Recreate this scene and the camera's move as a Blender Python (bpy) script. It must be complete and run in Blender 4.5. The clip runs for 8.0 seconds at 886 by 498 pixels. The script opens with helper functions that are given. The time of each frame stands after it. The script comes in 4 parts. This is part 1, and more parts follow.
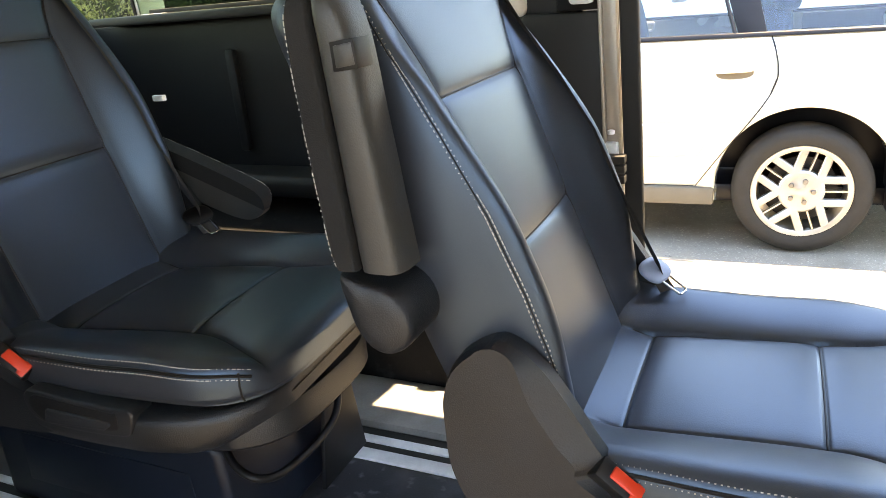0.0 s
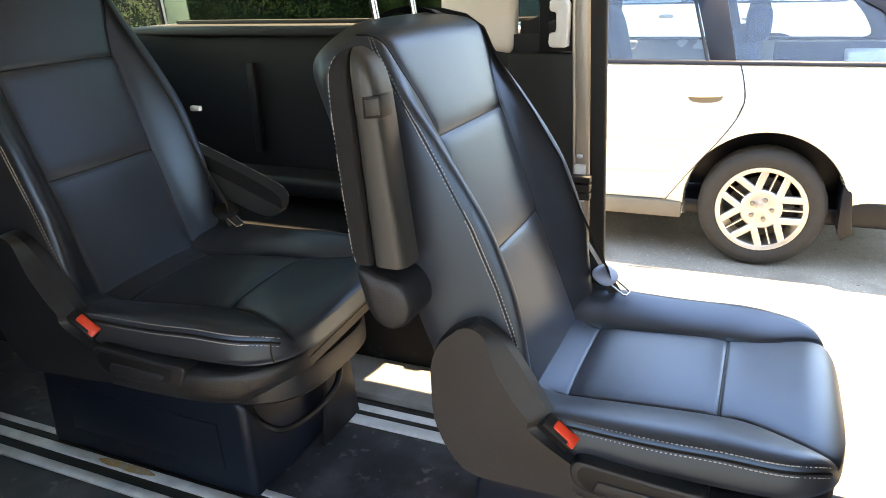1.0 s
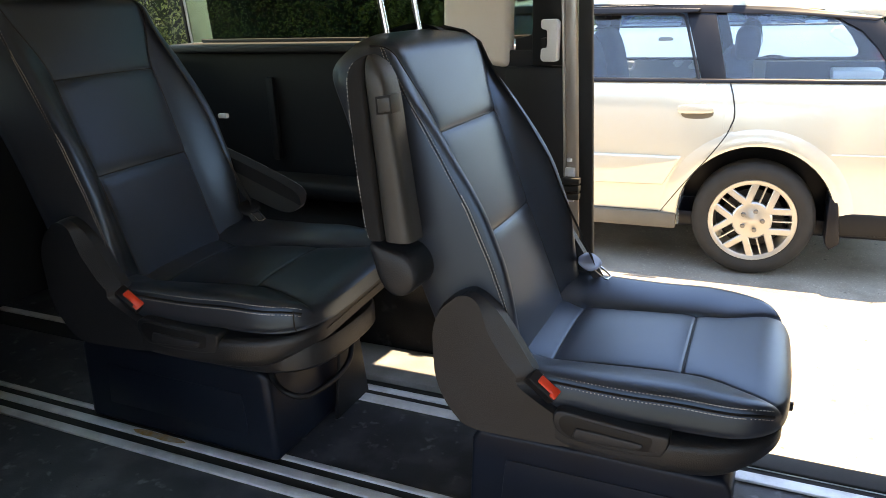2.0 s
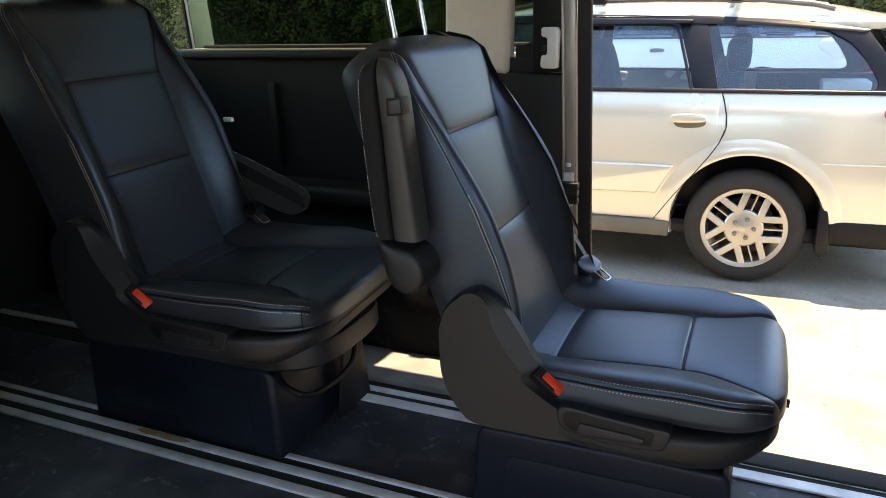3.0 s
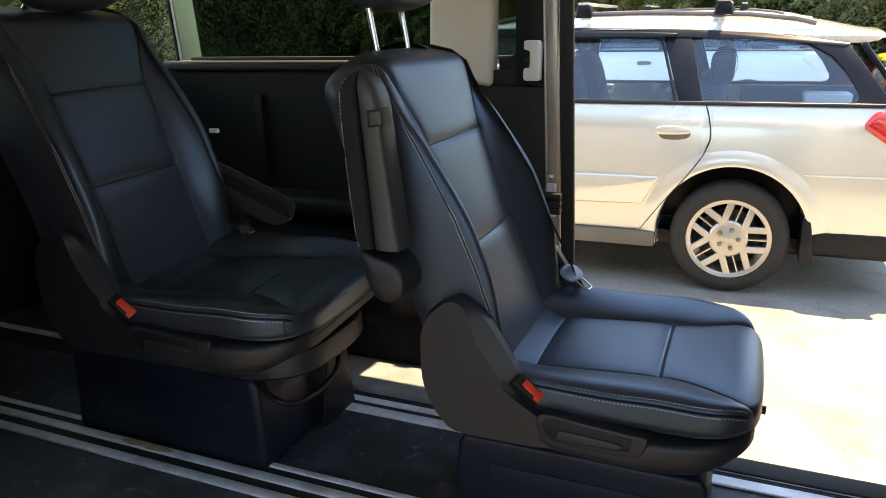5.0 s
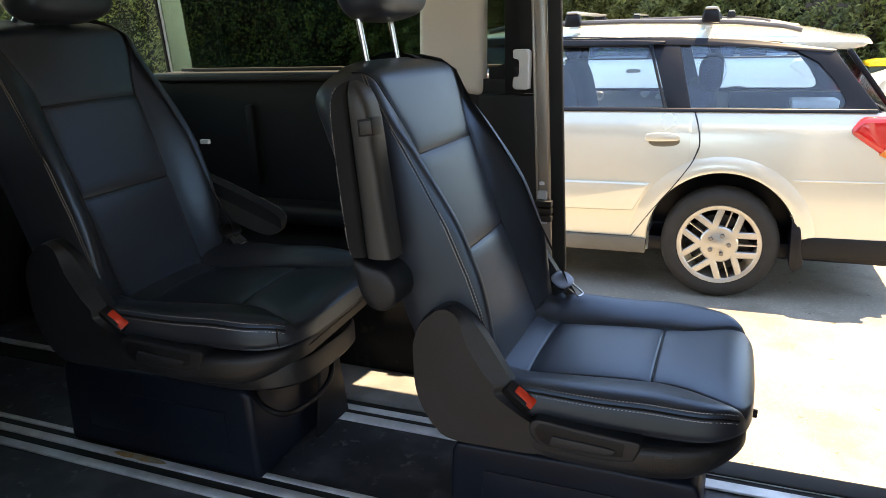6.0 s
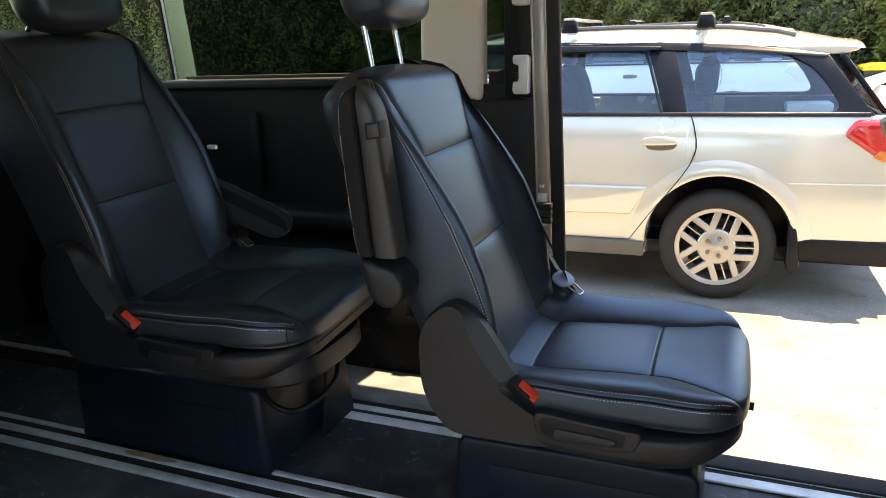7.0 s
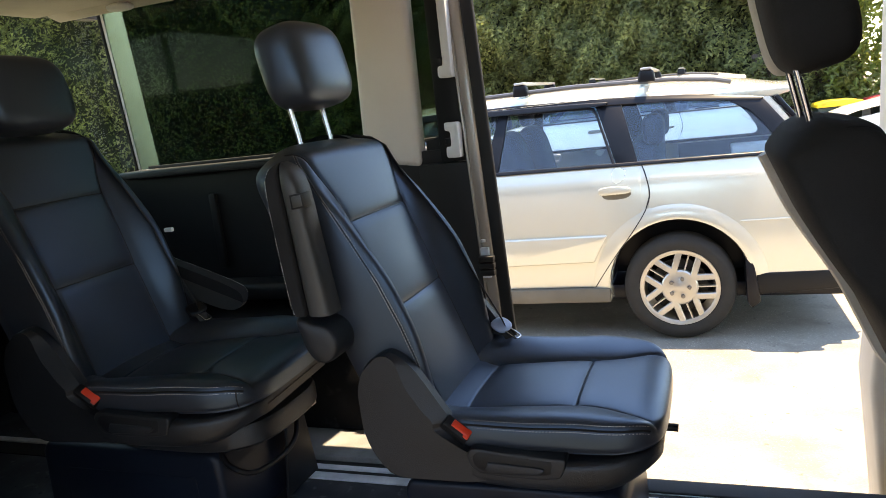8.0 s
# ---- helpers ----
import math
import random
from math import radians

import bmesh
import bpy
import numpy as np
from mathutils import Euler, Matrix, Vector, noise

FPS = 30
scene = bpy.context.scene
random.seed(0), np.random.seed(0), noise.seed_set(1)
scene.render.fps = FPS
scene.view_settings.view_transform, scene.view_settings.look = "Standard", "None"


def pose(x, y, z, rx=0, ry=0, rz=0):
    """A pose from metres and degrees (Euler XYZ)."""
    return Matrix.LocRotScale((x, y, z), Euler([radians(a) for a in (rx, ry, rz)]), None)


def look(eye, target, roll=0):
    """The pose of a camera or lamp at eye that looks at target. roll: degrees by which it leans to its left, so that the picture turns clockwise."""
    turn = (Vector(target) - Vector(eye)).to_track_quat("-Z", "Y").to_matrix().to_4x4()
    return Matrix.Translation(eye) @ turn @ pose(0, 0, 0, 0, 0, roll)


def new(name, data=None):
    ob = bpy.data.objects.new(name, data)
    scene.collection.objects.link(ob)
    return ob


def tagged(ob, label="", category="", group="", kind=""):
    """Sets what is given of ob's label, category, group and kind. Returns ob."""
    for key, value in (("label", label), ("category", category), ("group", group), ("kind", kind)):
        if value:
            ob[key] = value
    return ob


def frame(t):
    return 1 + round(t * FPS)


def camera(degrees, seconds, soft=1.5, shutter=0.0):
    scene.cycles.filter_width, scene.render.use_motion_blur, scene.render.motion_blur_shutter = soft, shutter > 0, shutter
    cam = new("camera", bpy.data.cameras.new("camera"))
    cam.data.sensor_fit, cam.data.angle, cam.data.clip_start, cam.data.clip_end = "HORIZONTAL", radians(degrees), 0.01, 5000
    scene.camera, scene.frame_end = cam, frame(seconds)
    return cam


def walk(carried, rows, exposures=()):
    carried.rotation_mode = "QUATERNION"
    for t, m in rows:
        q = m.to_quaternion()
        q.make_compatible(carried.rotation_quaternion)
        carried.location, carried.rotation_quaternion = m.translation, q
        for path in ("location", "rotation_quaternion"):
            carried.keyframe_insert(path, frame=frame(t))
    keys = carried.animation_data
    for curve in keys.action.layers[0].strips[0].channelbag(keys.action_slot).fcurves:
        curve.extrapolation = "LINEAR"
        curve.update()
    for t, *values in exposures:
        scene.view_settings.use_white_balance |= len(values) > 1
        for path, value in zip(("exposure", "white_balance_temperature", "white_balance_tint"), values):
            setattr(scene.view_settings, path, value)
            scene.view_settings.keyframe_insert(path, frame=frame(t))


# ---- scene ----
from mathutils.bvhtree import BVHTree

cam = camera(63.0, 8.0, 0.9)
PATH = [
    (0, (0.194, 0.108, 0.901), (-0.616, 1.802, 0.211), -5.13),
    (0.2, (0.191, 0.042, 0.935), (-0.619, 1.720, 0.207), -2.0),
    (0.5, (0.186, -0.027, 0.948), (-0.585, 1.666, 0.215), -0.66),
    (0.7, (0.210, -0.051, 0.978), (-0.530, 1.655, 0.242), -0.6),
    (1, (0.286, -0.123, 1.004), (-0.478, 1.587, 0.301), -1.89),
    (1.2, (0.346, -0.157, 1.012), (-0.407, 1.552, 0.297), -1.5),
    (1.5, (0.400, -0.218, 0.997), (-0.370, 1.486, 0.287), -0.79),
    (1.8, (0.400, -0.266, 1.002), (-0.376, 1.453, 0.338), -1.7),
    (2, (0.373, -0.300, 0.996), (-0.412, 1.423, 0.351), -1.93),
    (3.5, (0.359, -0.348, 0.988), (-0.397, 1.399, 0.375), -1.28),
    (4, (0.371, -0.353, 0.992), (-0.391, 1.396, 0.391), -1.34),
    (4.5, (0.379, -0.354, 0.990), (-0.371, 1.400, 0.391), -1.08),
    (6, (0.388, -0.360, 0.990), (-0.338, 1.415, 0.422), -1.70),
    (6.5, (0.381, -0.382, 0.991), (-0.344, 1.397, 0.432), -1.86),
    (7, (0.393, -0.406, 0.988), (-0.330, 1.376, 0.438), -2.06),
    (7.5, (0.421, -0.432, 0.978), (-0.304, 1.354, 0.444), -3.43),
    (7.6, (0.433, -0.444, 0.980), (-0.286, 1.353, 0.472), -4.2),
    (7.8, (0.478, -0.456, 0.980), (-0.234, 1.364, 0.551), -5.6),
    (8, (0.563, -0.477, 0.983), (-0.142, 1.357, 0.609), -6.57),
]
EXPOSURES = [(0, 4.15, 10900, 14), (0.5, 4.2, 10900, 14), (1, 4.0, 10600, 14), (1.5, 3.72, 10200, 14), (2, 3.25, 9900, 14), (3.5, 2.8, 9600, 14), (7.5, 2.8, 9200, 13), (8, 2.8, 8900, 13)]
walk(cam, [(t, look(eye, target, roll)) for t, eye, target, roll in PATH], EXPOSURES)

# ---- world, sun ----
TO_SUN = Vector((0.235, 0.2, 1.0)).normalized()
world = bpy.data.worlds.new("world")
scene.world = world
world.use_nodes = True
sky = world.node_tree.nodes.new("ShaderNodeTexSky")
sky.sky_type = "NISHITA"
sky.sun_disc = False
sky.dust_density, sky.ozone_density = 0.1, 4.5
sky.sun_elevation = math.asin(TO_SUN.z)
sky.sun_rotation = math.atan2(TO_SUN.x, TO_SUN.y)
world.node_tree.links.new(sky.outputs[0], world.node_tree.nodes["Background"].inputs[0])
world.node_tree.nodes["Background"].inputs[1].default_value = 0.14
sun = new("sun", bpy.data.lights.new("sun", "SUN"))
sun.data.energy, sun.data.angle, sun.data.color = 2.8, radians(0.5), (1.0, 0.91, 0.77)
sun.matrix_world = look((6, 8, 20), Vector((6, 8, 20)) - TO_SUN)


# ---- materials ----
def material(name, colour, rough=0.5, metal=0.0, vary=0.12, scale=6.0, fine=300.0, bump=0.1, depth=0.001, spec=0.5, coat=0.0, second=None, patch=0.5):
    """A surface with a large, soft variation of colour (towards second, where given), a fine grain and a fine relief."""
    m = bpy.data.materials.new(name)
    m.use_nodes = True
    t = m.node_tree
    b = t.nodes["Principled BSDF"]
    b.inputs["Roughness"].default_value, b.inputs["Metallic"].default_value = rough, metal
    b.inputs["Specular IOR Level"].default_value, b.inputs["Coat Weight"].default_value = spec, coat
    b.inputs["Coat Roughness"].default_value = 0.06
    co = t.nodes.new("ShaderNodeTexCoord").outputs["Object"]

    def noise_at(size, detail=4.0):
        n = t.nodes.new("ShaderNodeTexNoise")
        n.inputs["Scale"].default_value, n.inputs["Detail"].default_value = size, detail
        t.links.new(co, n.inputs["Vector"])
        return n.outputs["Fac"]

    big, small = noise_at(scale, 6.0), noise_at(fine, 2.0)
    ramp = t.nodes.new("ShaderNodeValToRGB")
    low = second or tuple(c * (1 - vary * 2) for c in colour)
    ramp.color_ramp.elements[0].color, ramp.color_ramp.elements[1].color = (*low, 1), (*colour, 1)
    ramp.color_ramp.elements[0].position, ramp.color_ramp.elements[1].position = patch - 0.18, patch + 0.18
    t.links.new(big, ramp.inputs[0])
    grain = t.nodes.new("ShaderNodeMixRGB")
    grain.blend_type, grain.inputs[0].default_value = "OVERLAY", vary
    t.links.new(ramp.outputs[0], grain.inputs[1])
    t.links.new(small, grain.inputs[2])
    t.links.new(grain.outputs[0], b.inputs["Base Color"])
    worn = t.nodes.new("ShaderNodeMapRange")
    worn.inputs[3].default_value, worn.inputs[4].default_value = max(rough - 0.08, 0.02), min(rough + 0.1, 1)
    t.links.new(big, worn.inputs[0])
    t.links.new(worn.outputs[0], b.inputs["Roughness"])
    if bump:
        r = t.nodes.new("ShaderNodeBump")
        r.inputs["Strength"].default_value, r.inputs["Distance"].default_value = bump, depth
        t.links.new(small, r.inputs["Height"])
        t.links.new(r.outputs[0], b.inputs["Normal"])
    return m


def layered(m, colour, scale, level, soft, detail=3.0, rough=0.8):
    """Lays spots or patches of another colour over a material, where a noise passes a level."""
    t = m.node_tree
    b = t.nodes["Principled BSDF"]
    old = b.inputs["Base Color"].links[0].from_socket
    n, edge, mix, co = (t.nodes.new("ShaderNode" + k) for k in ("TexNoise", "MapRange", "MixRGB", "TexCoord"))
    n.inputs["Scale"].default_value, n.inputs["Detail"].default_value = scale, detail
    edge.inputs[1].default_value, edge.inputs[2].default_value = level - soft, level + soft
    mix.inputs[2].default_value = (*colour, 1)
    t.links.new(co.outputs["Object"], n.inputs["Vector"])
    t.links.new(n.outputs["Fac"], edge.inputs[0])
    t.links.new(edge.outputs[0], mix.inputs[0])
    t.links.new(old, mix.inputs[1])
    t.links.new(mix.outputs[0], b.inputs["Base Color"])
    return m


def glass(name, tint, mirror=0.04):
    """A tinted pane: it lets the tinted view through and mirrors by its angle."""
    m = bpy.data.materials.new(name)
    m.use_nodes = True
    t = m.node_tree
    clear, shine, mix, fres = (t.nodes.new("ShaderNode" + k) for k in ("BsdfTransparent", "BsdfGlossy", "MixShader", "LayerWeight"))
    steep, gain = t.nodes.new("ShaderNodeMath"), t.nodes.new("ShaderNodeMath")
    steep.operation, steep.inputs[1].default_value = "POWER", 5.0
    gain.operation, gain.inputs[1].default_value, gain.inputs[2].default_value = "MULTIPLY_ADD", 0.9, mirror
    clear.inputs[0].default_value = (*tint, 1)
    shine.inputs["Roughness"].default_value = 0.0
    fres.inputs[0].default_value = 0.5
    t.links.new(fres.outputs["Facing"], steep.inputs[0])
    t.links.new(steep.outputs[0], gain.inputs[0])
    t.links.new(gain.outputs[0], mix.inputs[0])
    t.links.new(clear.outputs[0], mix.inputs[1])
    t.links.new(shine.outputs[0], mix.inputs[2])
    t.links.new(mix.outputs[0], t.nodes["Material Output"].inputs[0])
    return m


LEATHER = material("black_leather", (0.026, 0.0272, 0.032), 0.37, vary=0.1, scale=5, fine=520, bump=0.24, depth=0.0008, spec=0.92)
# the sky's blue sheen is put into the leather's specular tint
LEATHER.node_tree.nodes["Principled BSDF"].inputs["Specular Tint"].default_value = (0.46, 0.71, 1.0, 1)
CLOTH = material("black_seat_cloth", (0.014, 0.014, 0.015), 0.9, vary=0.2, fine=500, bump=0.6, spec=0.3)
PLASTIC = material("charcoal_plastic", (0.0125, 0.014, 0.0175), 0.46, vary=0.3, fine=520, bump=0.5, depth=0.0012, spec=0.45)
VINYL = material("grey_armrest_vinyl", (0.036, 0.036, 0.035), 0.42, vary=0.15, fine=480, bump=0.4, depth=0.0008, spec=0.5)
BLACK = material("black_plastic", (0.006, 0.006, 0.007), 0.5, vary=0.1, fine=600, bump=0.2, depth=0.0004, spec=0.28)
TRIM = material("dark_wall_trim", (0.006, 0.006, 0.007), 0.6, vary=0.15, scale=3, fine=500, bump=0.3, depth=0.0006)
BOX = material("dark_blue_grey_plastic", (0.007, 0.011, 0.02), 0.4, vary=0.15, fine=500, bump=0.3, depth=0.0005, spec=0.24)
WEB = material("belt_webbing", (0.03, 0.027, 0.024), 0.8, fine=900, bump=0.5)
THREAD = material("white_thread", (0.46, 0.44, 0.41), 0.9, bump=0)
RED = material("red_button", (0.75, 0.05, 0.02), 0.35, bump=0)
CHROME = material("polished_steel", (0.75, 0.75, 0.76), 0.15, 1.0, bump=0)
ALU = material("brushed_aluminium", (0.9, 0.92, 0.94), 0.4, 0.25, vary=0.2, scale=14, fine=220, bump=0.3, second=(0.6, 0.61, 0.63))
MAT = material("dusty_rubber_floor", (0.036, 0.039, 0.047), 0.5, vary=0.25, scale=9, fine=260, bump=0.5, second=(0.02, 0.022, 0.027))
layered(MAT, (0.13, 0.135, 0.15), 26, 0.66, 0.05)
layered(MAT, (0.075, 0.078, 0.09), 9, 0.6, 0.12, 6)
LINING = material("dusty_black_lining", (0.009, 0.009, 0.0095), 0.92, vary=0.3, scale=14, fine=300, bump=0.6, depth=0.0012, spec=0.2)
layered(LINING, (0.03, 0.03, 0.031), 18, 0.66, 0.07, 5)
DUST = material("grey_dust", (0.12, 0.12, 0.125), 0.9, vary=0.3, scale=60)
RUST = material("orange_stain", (0.5, 0.26, 0.07), 0.8, vary=0.3, scale=50, second=(0.42, 0.36, 0.28))
BEIGE = material("beige_pillar_trim", (0.8, 0.72, 0.62), 0.6, vary=0.06, scale=3, fine=500, bump=0.25, depth=0.0006)
HEADLINE = material("headliner_cloth", (0.5, 0.45, 0.38), 0.9, vary=0.08, fine=700, bump=0.5)
PALE = material("pale_pillar_paint", (0.86, 0.86, 0.85), 0.4, vary=0.04, bump=0)
CLIPWHITE = material("white_plastic", (0.75, 0.74, 0.72), 0.45, vary=0.05, fine=300, bump=0.1)
TONGUE = material("blue_grey_plastic", (0.28, 0.34, 0.46), 0.4, bump=0)
BRONZE = material("bronze_van_paint", (0.4, 0.35, 0.3), 0.35, 0.3, vary=0.08, coat=0.5, bump=0)
RUBBER = material("black_rubber_seal", (0.01, 0.01, 0.01), 0.7, fine=300, bump=0.3)
CEMENT = material("pale_concrete", (0.29, 0.262, 0.215), 0.9, vary=0.25, scale=1.3, fine=90, bump=0.6, depth=0.004, second=(0.2, 0.18, 0.148))
layered(CEMENT, (0.09, 0.08, 0.065), 60, 0.74, 0.03, 2)
layered(CEMENT, (0.42, 0.39, 0.33), 110, 0.66, 0.04, 2)
layered(CEMENT, (0.1, 0.09, 0.075), 17, 0.71, 0.02, 3)
layered(CEMENT, (0.14, 0.125, 0.1), 3, 0.64, 0.12, 8)
SILVER = material("champagne_car_paint", (0.66, 0.65, 0.565), 0.24, 0.45, vary=0.02, scale=2, bump=0, coat=0.8)
WHITECAR = material("white_car_paint", (0.72, 0.72, 0.7), 0.3, 0.1, vary=0.02, scale=2, bump=0, coat=0.8)
CLAD = material("grey_sill_plastic", (0.13, 0.115, 0.09), 0.6, vary=0.1, fine=200, bump=0.3)
CARBLACK = material("gloss_black_trim", (0.006, 0.007, 0.011), 0.3, bump=0, spec=0.25)
CARIN = material("car_cloth", (0.02, 0.028, 0.048), 0.85, vary=0.2, fine=200, bump=0.3)
TYRE = material("tyre_rubber", (0.02, 0.0185, 0.0165), 0.8, vary=0.2, scale=20, fine=150, bump=0.6)
RIM = material("silver_rim", (0.5, 0.48, 0.44), 0.3, 0.75, vary=0.06, scale=8, bump=0)
RAILGREY = material("grey_rail_metal", (0.09, 0.09, 0.095), 0.4, 0.3, bump=0)
NUT = material("worn_nut_steel", (0.22, 0.21, 0.2), 0.35, 0.8, bump=0)
DARKMETAL = material("dark_brake_metal", (0.03, 0.028, 0.026), 0.6, 0.4)
TAILRED = material("red_lamp_lens", (0.6, 0.02, 0.02), 0.1, vary=0.1, bump=0, coat=1.0)
TAILCLEAR = material("amber_lamp_lens", (0.75, 0.2, 0.04), 0.1, bump=0, coat=1.0)
BINBODY = material("dark_green_bin", (0.02, 0.04, 0.03), 0.6)
YELLOW = material("yellow_lid", (0.75, 0.5, 0.02), 0.5)
REDLID = material("red_lid", (0.55, 0.03, 0.03), 0.5)
PALING = material("weathered_paling", (0.07, 0.05, 0.038), 0.9, vary=0.3, scale=4, fine=60, bump=0.6, second=(0.035, 0.028, 0.022))
EDGELIGHT = material("grey_edge_light", (0.42, 0.39, 0.34), 0.6, vary=0.08, fine=400, bump=0.3)
DARKWALL = material("dark_painted_wall", (0.21, 0.21, 0.215), 0.9, vary=0.2, scale=2, fine=60, bump=0.5)
SHADE = material("hedge_depth_shade", (0.02, 0.028, 0.012), 0.95, vary=0.4, scale=5, fine=60, bump=1.0, depth=0.02, second=(0.008, 0.01, 0.006))
VANGLASS = glass("green_tinted_pane", (0.28, 0.36, 0.315), 0.005)
CLEARGLASS = glass("lightly_tinted_pane", (0.84, 0.88, 0.78), 0.01)
FLOORSTRIP = material("dusty_floor_strip", (0.2, 0.195, 0.185), 0.8, vary=0.15, scale=14, fine=200, bump=0.4, second=(0.14, 0.135, 0.128))
CARGLASS = glass("car_window_pane", (0.84, 0.92, 0.97), 0.06)


def leaf_material(name, dark, light):
    m = bpy.data.materials.new(name)
    m.use_nodes = True
    t = m.node_tree
    b = t.nodes["Principled BSDF"]
    geo, ramp = t.nodes.new("ShaderNodeNewGeometry"), t.nodes.new("ShaderNodeValToRGB")
    ramp.color_ramp.elements[0].color, ramp.color_ramp.elements[1].color = (*dark, 1), (*light, 1)
    clump, co, blend = t.nodes.new("ShaderNodeTexNoise"), t.nodes.new("ShaderNodeTexCoord"), t.nodes.new("ShaderNodeMath")
    clump.inputs["Scale"].default_value, clump.inputs["Detail"].default_value = 1.6, 5.0
    t.links.new(co.outputs["Object"], clump.inputs["Vector"])
    blend.operation = "MULTIPLY_ADD"
    spread = t.nodes.new("ShaderNodeMapRange")
    spread.inputs[1].default_value, spread.inputs[2].default_value = 0.3, 0.7
    t.links.new(clump.outputs["Fac"], spread.inputs[0])
    t.links.new(geo.outputs["Random Per Island"], blend.inputs[0])
    t.links.new(spread.outputs[0], blend.inputs[1])
    blend.inputs[2].default_value = 0.06
    t.links.new(blend.outputs[0], ramp.inputs[0])
    t.links.new(ramp.outputs[0], b.inputs["Base Color"])
    b.inputs["Roughness"].default_value = 0.4
    through_leaf, mix = t.nodes.new("ShaderNodeBsdfTranslucent"), t.nodes.new("ShaderNodeMixShader")
    t.links.new(ramp.outputs[0], through_leaf.inputs[0])
    mix.inputs[0].default_value = 0.45
    t.links.new(b.outputs[0], mix.inputs[1])
    t.links.new(through_leaf.outputs[0], mix.inputs[2])
    t.links.new(mix.outputs[0], t.nodes["Material Output"].inputs[0])
    return m


LEAF = leaf_material("hedge_leaf", (0.045, 0.062, 0.018), (0.4, 0.42, 0.15))
LEAFGOLD = leaf_material("sunlit_shrub_leaf", (0.09, 0.12, 0.02), (0.3, 0.33, 0.08))


# ---- building helpers ----
def part(name, bm, mat, parent=None, label="", smooth=True, sharp=40):
    me = bpy.data.meshes.new(name)
    bmesh.ops.recalc_face_normals(bm, faces=bm.faces[:])
    bm.to_mesh(me)
    bm.free()
    me.materials.append(mat)
    if smooth:
        me.polygons.foreach_set("use_smooth", [True] * len(me.polygons))
        me.set_sharp_from_angle(angle=radians(sharp))
    ob = new(name, me)
    ob.parent = parent
    return tagged(ob, label)


def thing(name, m, label, category, group="", kind=""):
    ob = new(name)
    ob.empty_display_size = 0.1
    ob.matrix_world = m
    return tagged(ob, label, category, group, kind)


def bevelled(bm, width, segments=2, angle=30):
    if width:
        edges = [e for e in bm.edges if len(e.link_faces) == 2 and e.calc_face_angle(0) > radians(angle)]
        bmesh.ops.bevel(bm, geom=edges, offset=width, segments=segments, affect="EDGES", profile=0.5, clamp_overlap=True)
    return bm


def box(x0, x1, y0, y1, z0, z1, bevel=0.0, segments=2, bm=None):
    own = bmesh.new()
    bmesh.ops.create_cube(own, size=1, matrix=Matrix.Translation(((x0 + x1) / 2, (y0 + y1) / 2, (z0 + z1) / 2)) @ Matrix.Diagonal((x1 - x0, y1 - y0, z1 - z0, 1)))
    bevelled(own, bevel, segments)
    return joined(bm, own)


def joined(bm, own):
    """Adds own to bm, where one is given."""
    if bm is None:
        return own
    me = bpy.data.meshes.new("joint")
    own.to_mesh(me)
    own.free()
    bm.from_mesh(me)
    bpy.data.meshes.remove(me)
    return bm


def prism(points, y0, y1, bevel=0.0, segments=2, place=None, bm=None):
    """A plate with the outline points (x, z) from y0 to y1; place maps (x, y, z) to its place."""
    own = bmesh.new()
    front, back = [own.verts.new((x, y0, z)) for x, z in points], [own.verts.new((x, y1, z)) for x, z in points]
    own.faces.new(front)
    own.faces.new(back[::-1])
    for i in range(len(points)):
        j = (i + 1) % len(points)
        own.faces.new((front[j], front[i], back[i], back[j]))
    bmesh.ops.recalc_face_normals(own, faces=own.faces[:])
    bevelled(own, bevel, segments)
    if place:
        for v in own.verts:
            v.co = place(*v.co)
    return joined(bm, own)


def rounded(points, steps=6):
    """A closed outline smoothed through its corners (Catmull-Rom)."""
    out, n = [], len(points)
    for i in range(n):
        p0, p1, p2, p3 = (np.array(points[(i + k) % n], float) for k in (-1, 0, 1, 2))
        for s in range(steps):
            t = s / steps
            out.append(tuple(0.5 * (2 * p1 + (p2 - p0) * t + (2 * p0 - 5 * p1 + 4 * p2 - p3) * t * t + (3 * p1 - p0 - 3 * p2 + p3) * t**3)))
    return out


def loft(rings, caps=True, bm=None, around=True):
    own = bmesh.new()
    rows = [[own.verts.new(p) for p in ring] for ring in rings]
    n = len(rows[0])
    for a, b in zip(rows, rows[1:]):
        for i in range(n if around else n - 1):
            j = (i + 1) % n
            own.faces.new((a[i], a[j], b[j], b[i]))
    if caps:
        own.faces.new(rows[0][::-1])
        own.faces.new(rows[-1])
    return joined(bm, own)


def tube(path, r, sides=8, bm=None, caps=True, flat=1.0):
    """A round bar along a path of points; flat squeezes it."""
    pts = [Vector(p) for p in path]
    rings, side = [], None
    for i, p in enumerate(pts):
        d = (pts[min(i + 1, len(pts) - 1)] - pts[max(i - 1, 0)]).normalized()
        if side is None:
            side = d.orthogonal().normalized()
        side = (side - d * side.dot(d)).normalized()
        up = d.cross(side)
        rings.append([p + r * (math.cos(a) * side + flat * math.sin(a) * up) for a in (2 * math.pi * k / sides for k in range(sides))])
    return loft(rings, caps, bm)


def lathe(profile, sides=48, bm=None):
    """A body turned round the y axis from (radius, y) rows."""
    rings = [[(r * math.cos(2 * math.pi * k / sides), y, r * math.sin(2 * math.pi * k / sides)) for k in range(sides)] for r, y in profile]
    return loft(rings, False, bm)


